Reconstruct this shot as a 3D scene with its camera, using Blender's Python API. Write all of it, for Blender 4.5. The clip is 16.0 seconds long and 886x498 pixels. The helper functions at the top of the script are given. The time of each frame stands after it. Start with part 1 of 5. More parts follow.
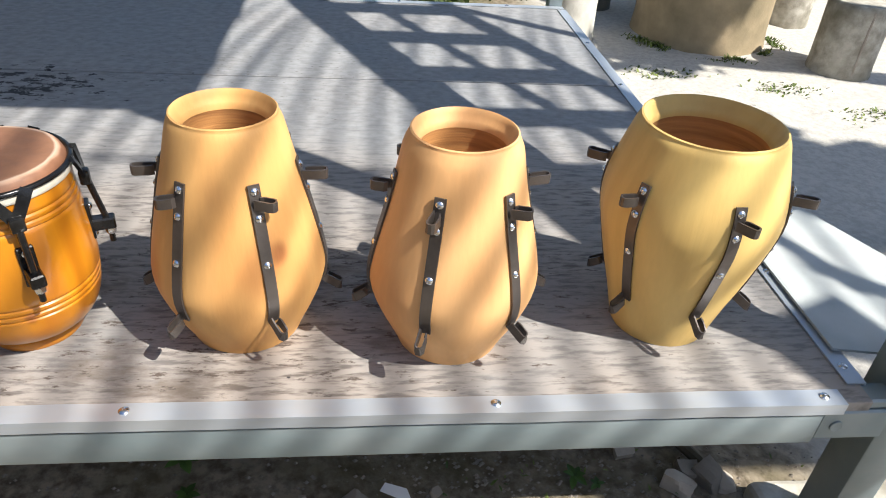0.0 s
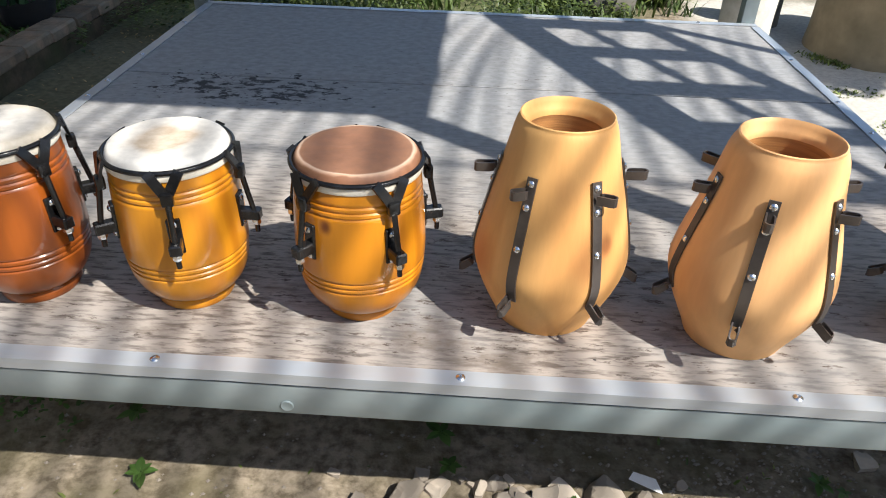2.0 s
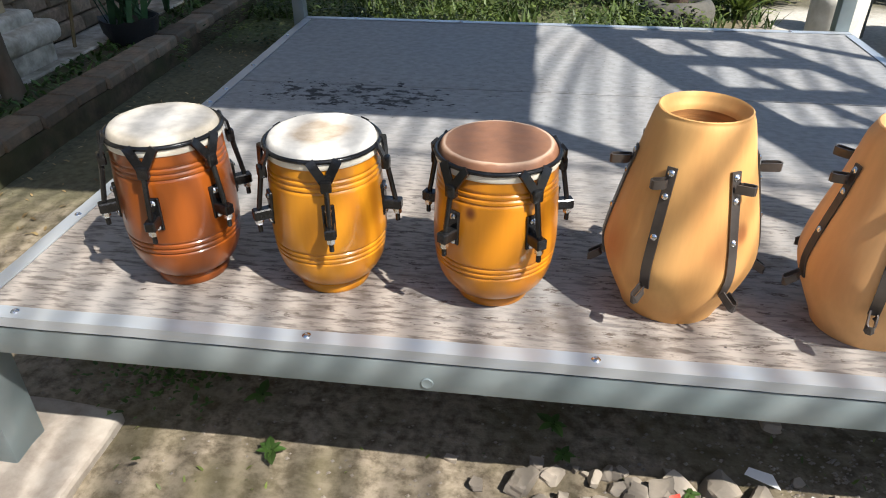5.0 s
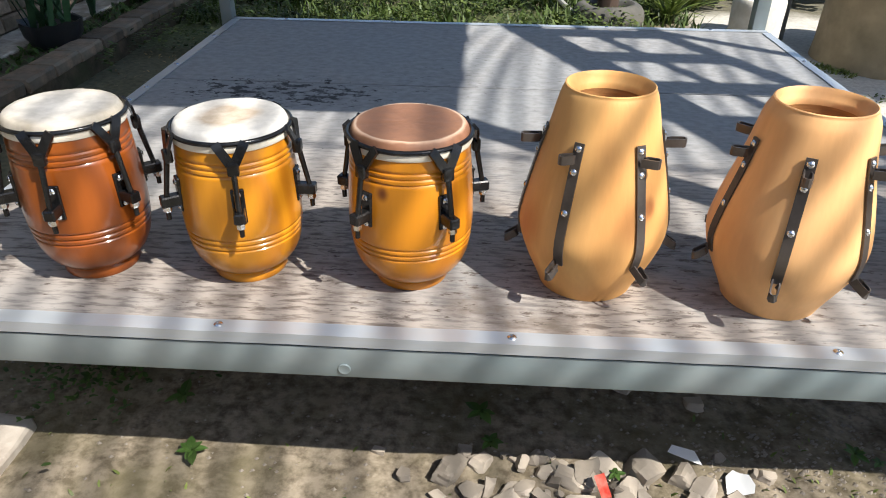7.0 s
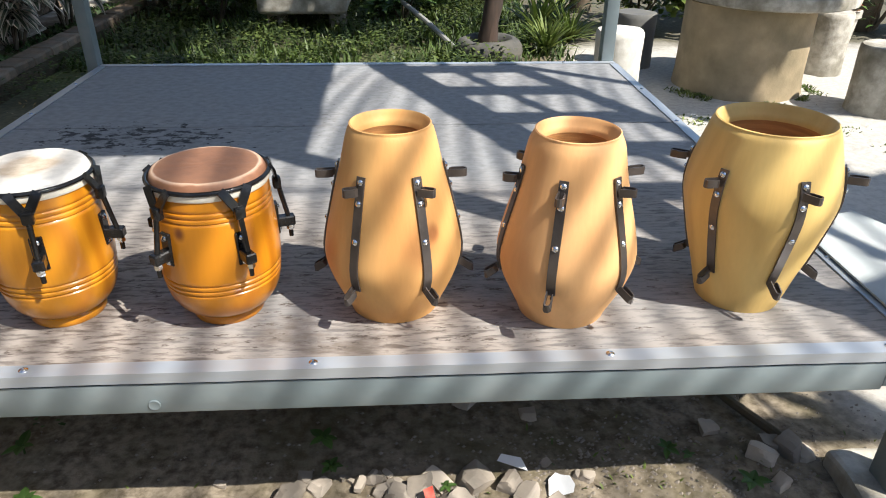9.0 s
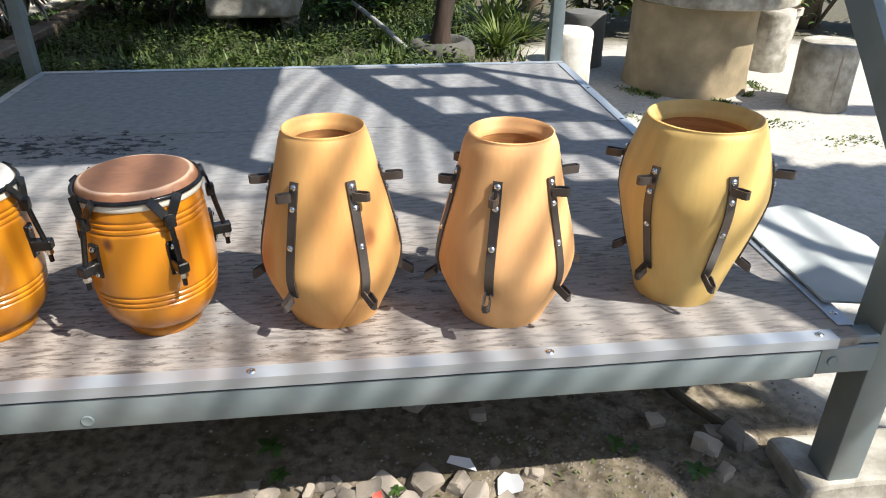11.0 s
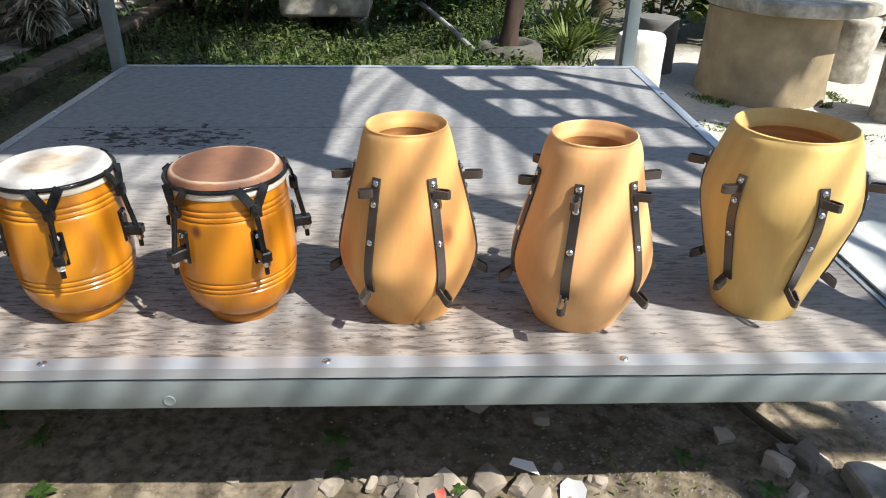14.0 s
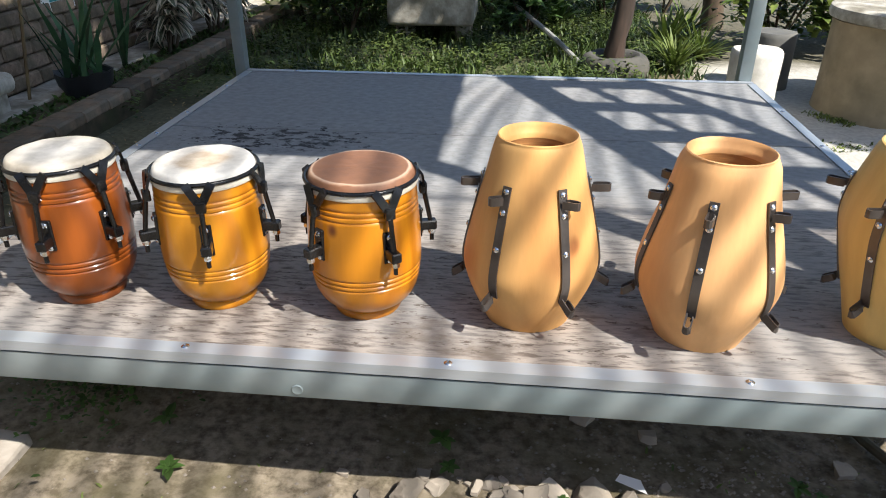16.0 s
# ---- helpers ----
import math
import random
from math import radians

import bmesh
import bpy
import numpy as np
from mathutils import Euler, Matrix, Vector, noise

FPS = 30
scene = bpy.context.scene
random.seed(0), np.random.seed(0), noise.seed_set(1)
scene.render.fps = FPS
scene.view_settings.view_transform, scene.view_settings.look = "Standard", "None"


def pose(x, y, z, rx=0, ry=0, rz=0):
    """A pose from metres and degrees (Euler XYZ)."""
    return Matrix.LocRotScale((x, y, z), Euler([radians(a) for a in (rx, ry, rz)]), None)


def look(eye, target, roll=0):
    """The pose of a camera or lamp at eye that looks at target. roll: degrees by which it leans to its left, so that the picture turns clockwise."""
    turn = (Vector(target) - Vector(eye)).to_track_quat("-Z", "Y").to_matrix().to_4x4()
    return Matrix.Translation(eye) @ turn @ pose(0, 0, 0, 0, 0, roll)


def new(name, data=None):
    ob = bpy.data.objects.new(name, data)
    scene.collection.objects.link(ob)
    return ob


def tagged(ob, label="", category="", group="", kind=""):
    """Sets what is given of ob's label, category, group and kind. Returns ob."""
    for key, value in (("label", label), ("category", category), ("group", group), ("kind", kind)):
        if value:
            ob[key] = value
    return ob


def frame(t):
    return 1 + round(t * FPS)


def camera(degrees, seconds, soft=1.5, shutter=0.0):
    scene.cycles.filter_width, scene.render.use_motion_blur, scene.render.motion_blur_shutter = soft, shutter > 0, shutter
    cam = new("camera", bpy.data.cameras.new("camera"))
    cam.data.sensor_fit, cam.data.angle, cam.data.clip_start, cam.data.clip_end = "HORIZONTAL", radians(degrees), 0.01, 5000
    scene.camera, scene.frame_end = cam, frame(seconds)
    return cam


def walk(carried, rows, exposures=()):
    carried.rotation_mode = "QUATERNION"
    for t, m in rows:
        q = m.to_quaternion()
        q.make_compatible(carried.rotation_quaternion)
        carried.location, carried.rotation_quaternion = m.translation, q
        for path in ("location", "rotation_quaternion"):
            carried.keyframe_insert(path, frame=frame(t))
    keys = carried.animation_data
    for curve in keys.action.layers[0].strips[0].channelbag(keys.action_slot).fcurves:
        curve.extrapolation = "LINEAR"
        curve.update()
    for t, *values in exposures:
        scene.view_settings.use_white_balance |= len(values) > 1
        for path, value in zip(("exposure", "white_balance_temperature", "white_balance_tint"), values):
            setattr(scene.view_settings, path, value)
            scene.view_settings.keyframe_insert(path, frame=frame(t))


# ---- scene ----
cam = camera(64.7, 16.0, soft=1.0)
PATH = [
    (0, (1.196, -0.608, 1.12), (1.408, 1.032, -0.004), 4.3),
    (0.5, (1.077, -0.629, 1.127), (1.299, 1.014, 0.008), 4.2),
    (1, (0.993, -0.65, 1.128), (1.135, 1.006, 0.016), 4.8),
    (1.5, (0.94, -0.676, 1.132), (0.951, 0.981, 0.013), 2.5),
    (2, (0.9, -0.697, 1.135), (0.83, 0.97, 0.031), 1.8),
    (2.5, (0.863, -0.716, 1.139), (0.743, 0.957, 0.05), 1.5),
    (3, (0.817, -0.735, 1.147), (0.631, 0.961, 0.102), 1.5),
    (3.5, (0.784, -0.752, 1.152), (0.521, 0.942, 0.123), 0.3),
    (4, (0.775, -0.763, 1.15), (0.529, 0.904, 0.073), -0.0),
    (6.5, (0.821, -0.788, 1.084), (0.664, 0.918, 0.051), -0.0),
    (7, (0.839, -0.789, 1.083), (0.753, 0.921, 0.049), 0.8),
    (7.5, (0.881, -0.808, 1.098), (0.781, 0.922, 0.098), -0.4),
    (8, (0.969, -0.829, 1.11), (0.901, 0.909, 0.123), 0.6),
    (8.5, (1.018, -0.848, 1.115), (1.045, 0.902, 0.147), 0.6),
    (9, (1.044, -0.853, 1.116), (1.151, 0.902, 0.163), 0.5),
    (9.5, (1.063, -0.856, 1.118), (1.212, 0.897, 0.166), 0.3),
    (10, (1.084, -0.854, 1.119), (1.29, 0.894, 0.17), 0.4),
    (12.5, (1.089, -0.853, 1.112), (1.28, 0.898, 0.163), 0.6),
    (13, (1.077, -0.854, 1.114), (1.226, 0.9, 0.164), 0.6),
    (13.5, (1.061, -0.854, 1.114), (1.155, 0.904, 0.166), 0.6),
    (14, (1.05, -0.856, 1.114), (1.105, 0.906, 0.17), 0.6),
    (14.5, (1.035, -0.86, 1.117), (1.036, 0.904, 0.173), 0.7),
    (15, (1.018, -0.864, 1.117), (0.971, 0.898, 0.172), 0.5),
    (15.5, (1.0, -0.872, 1.12), (0.89, 0.893, 0.187), 0.3),
    (16, (0.983, -0.876, 1.122), (0.802, 0.888, 0.197), 0.1),
]
walk(cam, [(t, look(eye, target, roll)) for t, eye, target, roll in PATH])

# ---- light ----
SUN = Vector((0.66, -0.47, 1.0)).normalized()
world = bpy.data.worlds.new("world")
scene.world = world
world.use_nodes = True
wn = world.node_tree
sky = wn.nodes.new("ShaderNodeTexSky")
sky.sky_type = "NISHITA"
sky.sun_disc = False
sky.ozone_density = 3.0
sky.sun_elevation = math.asin(SUN.z)
sky.sun_rotation = math.atan2(SUN.x, SUN.y)
wn.links.new(sky.outputs[0], wn.nodes["Background"].inputs[0])
wn.nodes["Background"].inputs[1].default_value = 0.095
sun = new("sun", bpy.data.lights.new("sun", "SUN"))
sun.data.energy = 4.7
sun.data.angle = radians(0.55)
sun.data.color = (1.0, 0.957, 0.89)
sun.matrix_world = look(SUN * 20, (0, 0, 0))
scene.view_settings.exposure = 0.99

# ---- materials ----
TOP_Z = 0.45


def mat(name, base, rough=0.7, metal=0.0, scale=30.0, second=None, stretch=(1, 1, 1), amount=0.5, bump=0.1, bump_scale=None, big=None, big_scale=2.0,
        big_amount=0.4, coat=0.0, contrast=(0.35, 0.65), random_value=0.0, spec=0.5, rough_var=0.1):
    """Principled surface: fine grain between base and second, large stains of colour big, bump from the grain."""
    m = bpy.data.materials.new(name)
    m.use_nodes = True
    nt = m.node_tree
    b = nt.nodes["Principled BSDF"]
    tc = nt.nodes.new("ShaderNodeTexCoord")
    mp = nt.nodes.new("ShaderNodeMapping")
    mp.inputs["Scale"].default_value = stretch
    nt.links.new(tc.outputs["Object"], mp.inputs["Vector"])
    n1 = nt.nodes.new("ShaderNodeTexNoise")
    n1.inputs["Scale"].default_value = scale
    n1.inputs["Detail"].default_value = 6
    n1.inputs["Roughness"].default_value = 0.6
    nt.links.new(mp.outputs[0], n1.inputs["Vector"])
    r1 = nt.nodes.new("ShaderNodeValToRGB")
    r1.color_ramp.elements[0].position, r1.color_ramp.elements[1].position = contrast
    second = second or tuple(c * 0.6 for c in base)
    r1.color_ramp.elements[0].color = (*[a + (c - a) * amount for a, c in zip(base, second)], 1)
    r1.color_ramp.elements[1].color = (*base, 1)
    nt.links.new(n1.outputs[0], r1.inputs[0])
    colour = r1.outputs[0]
    if big:
        n2 = nt.nodes.new("ShaderNodeTexNoise")
        n2.inputs["Scale"].default_value = big_scale
        n2.inputs["Detail"].default_value = 4
        nt.links.new(tc.outputs["Object"], n2.inputs["Vector"])
        r2 = nt.nodes.new("ShaderNodeValToRGB")
        r2.color_ramp.elements[0].position, r2.color_ramp.elements[1].position = 0.42, 0.68
        r2.color_ramp.elements[0].color = (0, 0, 0, 1)
        r2.color_ramp.elements[1].color = (big_amount,) * 3 + (1,)
        nt.links.new(n2.outputs[0], r2.inputs[0])
        mx = nt.nodes.new("ShaderNodeMix")
        mx.data_type = "RGBA"
        nt.links.new(r2.outputs[0], mx.inputs[0])
        nt.links.new(colour, mx.inputs[6])
        mx.inputs[7].default_value = (*big, 1)
        colour = mx.outputs[2]
    if random_value:
        oi = nt.nodes.new("ShaderNodeObjectInfo")
        mr = nt.nodes.new("ShaderNodeMapRange")
        mr.inputs[3].default_value, mr.inputs[4].default_value = 1 - random_value, 1 + random_value
        nt.links.new(oi.outputs["Random"], mr.inputs[0])
        hs = nt.nodes.new("ShaderNodeHueSaturation")
        nt.links.new(mr.outputs[0], hs.inputs["Value"])
        nt.links.new(colour, hs.inputs["Color"])
        colour = hs.outputs[0]
    nt.links.new(colour, b.inputs["Base Color"])
    rr = nt.nodes.new("ShaderNodeMapRange")
    rr.inputs[3].default_value, rr.inputs[4].default_value = max(0.02, rough - rough_var), min(1, rough + rough_var)
    nt.links.new(n1.outputs[0], rr.inputs[0])
    nt.links.new(rr.outputs[0], b.inputs["Roughness"])
    b.inputs["Metallic"].default_value = metal
    b.inputs["Specular IOR Level"].default_value = spec
    if coat:
        b.inputs["Coat Weight"].default_value = coat
        b.inputs["Coat Roughness"].default_value = 0.08
    if bump:
        bp = nt.nodes.new("ShaderNodeBump")
        bp.inputs["Strength"].default_value = bump
        bp.inputs["Distance"].default_value = 0.004
        src = n1
        if bump_scale:
            src = nt.nodes.new("ShaderNodeTexNoise")
            src.inputs["Scale"].default_value = bump_scale
            src.inputs["Detail"].default_value = 5
            nt.links.new(mp.outputs[0], src.inputs["Vector"])
        nt.links.new(src.outputs[0], bp.inputs["Height"])
        nt.links.new(bp.outputs[0], b.inputs["Normal"])
    return m


M_PLY = mat("weathered_plywood", (0.315, 0.275, 0.238), 0.75, scale=11, second=(0.095, 0.073, 0.060), stretch=(2.0, 9.5, 1), amount=0.9, bump=0.3,
            big=(0.25, 0.262, 0.268), big_scale=2.6, big_amount=0.6, contrast=(0.37, 0.53))


def add_stain(m, centre, size, scale, threshold, colour, grain=2.2, soft=0.05, reach=0.22):
    """Dark blotches inside a soft oval."""
    nt = m.node_tree
    bs = nt.nodes["Principled BSDF"]
    tc = nt.nodes.new("ShaderNodeTexCoord")
    mp = nt.nodes.new("ShaderNodeMapping")
    mp.vector_type = "TEXTURE"
    mp.inputs["Location"].default_value = centre
    mp.inputs["Scale"].default_value = size
    nt.links.new(tc.outputs["Object"], mp.inputs[0])
    ln = nt.nodes.new("ShaderNodeVectorMath")
    ln.operation = "LENGTH"
    nt.links.new(mp.outputs[0], ln.inputs[0])
    fall = nt.nodes.new("ShaderNodeMapRange")
    fall.inputs[1].default_value, fall.inputs[2].default_value = 0.3, 1.0
    fall.inputs[3].default_value, fall.inputs[4].default_value = reach, 0.0
    nt.links.new(ln.outputs["Value"], fall.inputs[0])
    ns = nt.nodes.new("ShaderNodeTexNoise")
    ns.inputs["Scale"].default_value = scale
    ns.inputs["Detail"].default_value = 8
    ns.inputs["Roughness"].default_value = 0.7
    m2 = nt.nodes.new("ShaderNodeMapping")
    m2.inputs["Scale"].default_value = (1, grain, 1)
    nt.links.new(tc.outputs["Object"], m2.inputs[0])
    nt.links.new(m2.outputs[0], ns.inputs["Vector"])
    ad = nt.nodes.new("ShaderNodeMath")
    nt.links.new(ns.outputs[0], ad.inputs[0])
    nt.links.new(fall.outputs[0], ad.inputs[1])
    st = nt.nodes.new("ShaderNodeMapRange")
    st.inputs[1].default_value, st.inputs[2].default_value = threshold, threshold + soft
    nt.links.new(ad.outputs[0], st.inputs[0])
    mx = nt.nodes.new("ShaderNodeMix")
    mx.data_type = "RGBA"
    nt.links.new(st.outputs[0], mx.inputs[0])
    nt.links.new(bs.inputs["Base Color"].links[0].from_socket, mx.inputs[6])
    mx.inputs[7].default_value = (*colour, 1)
    nt.links.new(mx.outputs[2], bs.inputs["Base Color"])


add_stain(M_PLY, (0.75, 0.30, TOP_Z), (1.5, 0.62, 1), 5, 0.66, (0.155, 0.125, 0.10), 1.6, 0.16, 0.14)
add_stain(M_PLY, (0.85, 0.25, TOP_Z), (1.6, 0.55, 1), 30, 0.718, (0.085, 0.065, 0.053), 3.0, 0.07, 0.16)
M_ALU = mat("brushed_aluminium", (0.41, 0.455, 0.51), 0.36, 0.45, scale=14, second=(0.42, 0.44, 0.45), stretch=(1, 6, 20), amount=0.6, bump=0.05,
            big=(0.60, 0.63, 0.64), big_scale=5, big_amount=0.4)
M_STEEL = mat("galvanised_steel", (0.19, 0.24, 0.25), 0.5, 0.3, scale=10, second=(0.19, 0.225, 0.235), stretch=(1, 3, 10), amount=0.7, bump=0.06,
              big=(0.36, 0.39, 0.39), big_scale=6, big_amount=0.5)
M_BOLT = mat("zinc_bolt", (0.75, 0.76, 0.78), 0.25, 1.0, scale=90, amount=0.3, bump=0.03)
M_STRAP = mat("blackened_steel_strap", (0.062, 0.052, 0.048), 0.38, 0.55, scale=40, second=(0.14, 0.12, 0.105), amount=0.6, bump=0.08, big=(0.17, 0.145, 0.13), big_scale=20, big_amount=0.4)
M_BLACK = mat("black_painted_steel", (0.0045, 0.0045, 0.005), 0.22, 0.0, scale=60, second=(0.018, 0.018, 0.018), amount=0.6, bump=0.05, spec=0.35)
M_SHEET = mat("dull_pale_sheet", (0.40, 0.43, 0.42), 0.75, scale=12, second=(0.31, 0.33, 0.33), amount=0.7, bump=0.08, big=(0.50, 0.51, 0.49), big_scale=7, big_amount=0.6)
M_DIRT = mat("dry_dirt", (0.275, 0.23, 0.17), 0.95, scale=38, second=(0.10, 0.08, 0.055), amount=0.95, bump=0.85, bump_scale=75, big=(0.115, 0.10, 0.055), big_scale=7.5,
             big_amount=0.7, contrast=(0.36, 0.6), spec=0.15)


def ground_patch(m, colour, bounds, amount=1.0, low=0.62):
    """Blends another colour in where the surface lies inside soft, ragged bounds: (axis, from, to) each."""
    nt = m.node_tree
    bs = nt.nodes["Principled BSDF"]
    tc = nt.nodes.new("ShaderNodeTexCoord")
    ns = nt.nodes.new("ShaderNodeTexNoise")
    ns.inputs["Scale"].default_value = 5
    ns.inputs["Detail"].default_value = 6
    nt.links.new(tc.outputs["Object"], ns.inputs["Vector"])
    wob = nt.nodes.new("ShaderNodeVectorMath")
    wob.operation = "MULTIPLY_ADD"
    nt.links.new(ns.outputs[1], wob.inputs[0])
    wob.inputs[1].default_value = (0.35, 0.35, 0)
    nt.links.new(tc.outputs["Object"], wob.inputs[2])
    sep = nt.nodes.new("ShaderNodeSeparateXYZ")
    nt.links.new(wob.outputs[0], sep.inputs[0])
    fac = None
    for axis, a, c in bounds:
        mr = nt.nodes.new("ShaderNodeMapRange")
        mr.interpolation_type = "SMOOTHSTEP"
        mr.inputs[1].default_value, mr.inputs[2].default_value = min(a, c) + 0.17, max(a, c) + 0.17
        mr.inputs[3].default_value, mr.inputs[4].default_value = (0, 1) if c > a else (1, 0)
        nt.links.new(sep.outputs["XYZ".index(axis)], mr.inputs[0])
        if fac is None:
            fac = mr.outputs[0]
        else:
            mu = nt.nodes.new("ShaderNodeMath")
            mu.operation = "MULTIPLY"
            nt.links.new(fac, mu.inputs[0])
            nt.links.new(mr.outputs[0], mu.inputs[1])
            fac = mu.outputs[0]
    fine = nt.nodes.new("ShaderNodeTexNoise")
    fine.inputs["Scale"].default_value = 40
    fine.inputs["Detail"].default_value = 6
    nt.links.new(tc.outputs["Object"], fine.inputs["Vector"])
    tone = nt.nodes.new("ShaderNodeValToRGB")
    tone.color_ramp.elements[0].position, tone.color_ramp.elements[1].position = 0.35, 0.62
    tone.color_ramp.elements[0].color = (*[k * low for k in colour], 1)
    tone.color_ramp.elements[1].color = (*colour, 1)
    nt.links.new(fine.outputs[0], tone.inputs[0])
    am = nt.nodes.new("ShaderNodeMath")
    am.operation = "MULTIPLY"
    nt.links.new(fac, am.inputs[0])
    am.inputs[1].default_value = amount
    mx = nt.nodes.new("ShaderNodeMix")
    mx.data_type = "RGBA"
    nt.links.new(am.outputs[0], mx.inputs[0])
    nt.links.new(bs.inputs["Base Color"].links[0].from_socket, mx.inputs[6])
    nt.links.new(tone.outputs[0], mx.inputs[7])
    nt.links.new(mx.outputs[2], bs.inputs["Base Color"])


# Ground turns paler right of the stage.
ground_patch(M_DIRT, (0.50, 0.478, 0.43), [("X", 1.95, 2.25)], 0.92, 0.80)
ground_patch(M_DIRT, (0.13, 0.125, 0.075), [("X", -0.10, -0.45), ("Y", 0.75, 1.25)], 0.9)
ground_patch(M_DIRT, (0.10, 0.12, 0.05), [("Y", 2.6, 3.1), ("X", 2.0, 1.6)], 0.85)
# Ground turns darker behind the garden table.
ground_patch(M_DIRT, (0.11, 0.10, 0.065), [("Y", 3.75, 4.1)], 0.92)
# Greyer film towards the back; it also lifts the shaded deck by colour.
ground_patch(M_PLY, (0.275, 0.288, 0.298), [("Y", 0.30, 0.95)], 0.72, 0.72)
add_stain(M_PLY, (0.33, 1.05, TOP_Z), (0.52, 0.26, 1), 8, 0.70, (0.09, 0.09, 0.092), 1.8, 0.20, 0.16)
add_stain(M_PLY, (0.30, 1.07, TOP_Z), (0.50, 0.20, 1), 26, 0.690, (0.022, 0.021, 0.022), 1.7, 0.04, 0.20)
add_stain(M_PLY, (1.0, 1.3, TOP_Z), (1.2, 0.8, 1), 38, 0.735, (0.10, 0.09, 0.085), 2.6, 0.05, 0.13)
M_SOIL = mat("dark_soil", (0.10, 0.085, 0.06), 0.95, scale=30, second=(0.05, 0.045, 0.03), amount=0.8, bump=0.9, big=(0.06, 0.09, 0.03), big_scale=5, big_amount=0.7, spec=0.15)
M_CONC = mat("old_concrete", (0.55, 0.52, 0.45), 0.88, scale=16, second=(0.22, 0.20, 0.16), amount=0.8, bump=0.5, bump_scale=60, big=(0.14, 0.125, 0.085), big_scale=5.5,
             big_amount=0.75, random_value=0.06, spec=0.25)
# Paler copy of the concrete, for one stool.
M_PALE = mat("pale_concrete", (0.68, 0.66, 0.60), 0.88, scale=16, second=(0.48, 0.45, 0.38), amount=0.7, bump=0.4, bump_scale=60, big=(0.40, 0.37, 0.29), big_scale=5, big_amount=0.4, spec=0.25)
M_PLASTER = mat("stained_plaster", (0.43, 0.335, 0.21), 0.9, scale=12, second=(0.32, 0.25, 0.155), amount=0.8, bump=0.35, bump_scale=70, big=(0.17, 0.145, 0.09), big_scale=4,
                big_amount=0.7, spec=0.2)
M_BRICK = mat("dark_brick", (0.33, 0.245, 0.18), 0.92, scale=35, second=(0.15, 0.115, 0.085), amount=0.8, bump=0.7, big=(0.09, 0.09, 0.06), big_scale=7, big_amount=0.6,
              random_value=0.22, spec=0.2)
M_MORTAR = mat("dark_mortar", (0.17, 0.15, 0.12), 0.95, scale=40, bump=0.6, big=(0.05, 0.06, 0.03), big_scale=5, big_amount=0.6, spec=0.15)
M_CURB = mat("mossy_brick", (0.25, 0.175, 0.12), 0.92, scale=22, second=(0.10, 0.085, 0.06), amount=0.9, bump=0.9, big=(0.13, 0.125, 0.10), big_scale=9, big_amount=0.8,
             random_value=0.34, spec=0.2)
# Curb sides are darker than the cap bricks.
M_CURBFACE = mat("dark_curb_face", (0.115, 0.088, 0.06), 0.95, scale=16, second=(0.05, 0.04, 0.028), amount=0.9, bump=0.9, big=(0.055, 0.06, 0.03), big_scale=6, big_amount=0.8, spec=0.15)
M_STONE = mat("rubble_stone", (0.37, 0.315, 0.25), 0.85, scale=25, second=(0.25, 0.22, 0.18), amount=0.7, bump=0.5, big=(0.24, 0.21, 0.18), big_scale=14, big_amount=0.7,
              random_value=0.42, spec=0.25)
M_FOOT = mat("crumbling_concrete", (0.36, 0.315, 0.265), 0.92, scale=24, second=(0.22, 0.18, 0.145), amount=0.8, bump=0.9, bump_scale=45, big=(0.38, 0.345, 0.295), big_scale=7, big_amount=0.7, spec=0.2)
M_PAPER = mat("white_paper", (0.80, 0.80, 0.78), 0.8, scale=20, amount=0.15, bump=0.1)
M_RED = mat("red_wrapper", (0.65, 0.05, 0.03), 0.3, scale=40, second=(0.8, 0.5, 0.4), amount=0.4, bump=0.2)
M_BLUE = mat("blue_plastic", (0.03, 0.10, 0.35), 0.35, scale=30, amount=0.3, bump=0.05)
M_BARK = mat("bark", (0.13, 0.09, 0.065), 0.95, scale=16, second=(0.06, 0.05, 0.035), stretch=(1, 1, 0.25), amount=0.9, bump=0.9, big=(0.16, 0.17, 0.12), big_scale=5,
             big_amount=0.5, spec=0.15)
M_TYRE = mat("worn_tyre", (0.06, 0.06, 0.055), 0.85, scale=25, second=(0.10, 0.09, 0.075), amount=0.6, bump=0.4, big=(0.13, 0.12, 0.095), big_scale=8, big_amount=0.5)
# Darker bark copy for the tyre tree; missing shade is put into the colour.
M_DBARK = mat("dark_bark", (0.065, 0.04, 0.028), 0.95, scale=16, second=(0.03, 0.022, 0.016), stretch=(1, 1, 0.25), amount=0.9, bump=0.9)
# Near-black grey for the concrete stool at the back.
M_DARK_STOOL = mat("dark_stool_grey", (0.12, 0.12, 0.11), 0.8, scale=25, second=(0.1, 0.1, 0.1), amount=0.6, bump=0.4, big=(0.2, 0.19, 0.16), big_scale=8, big_amount=0.5)
M_BAG = mat("black_plastic_bag", (0.02, 0.022, 0.025), 0.45, scale=25, bump=0.5)
M_HOSE = mat("grey_hose", (0.30, 0.30, 0.27), 0.6, scale=40, bump=0.1)
M_ROOF = mat("roof_sheet", (0.35, 0.36, 0.36), 0.6, 0.3, scale=6, bump=0.1)


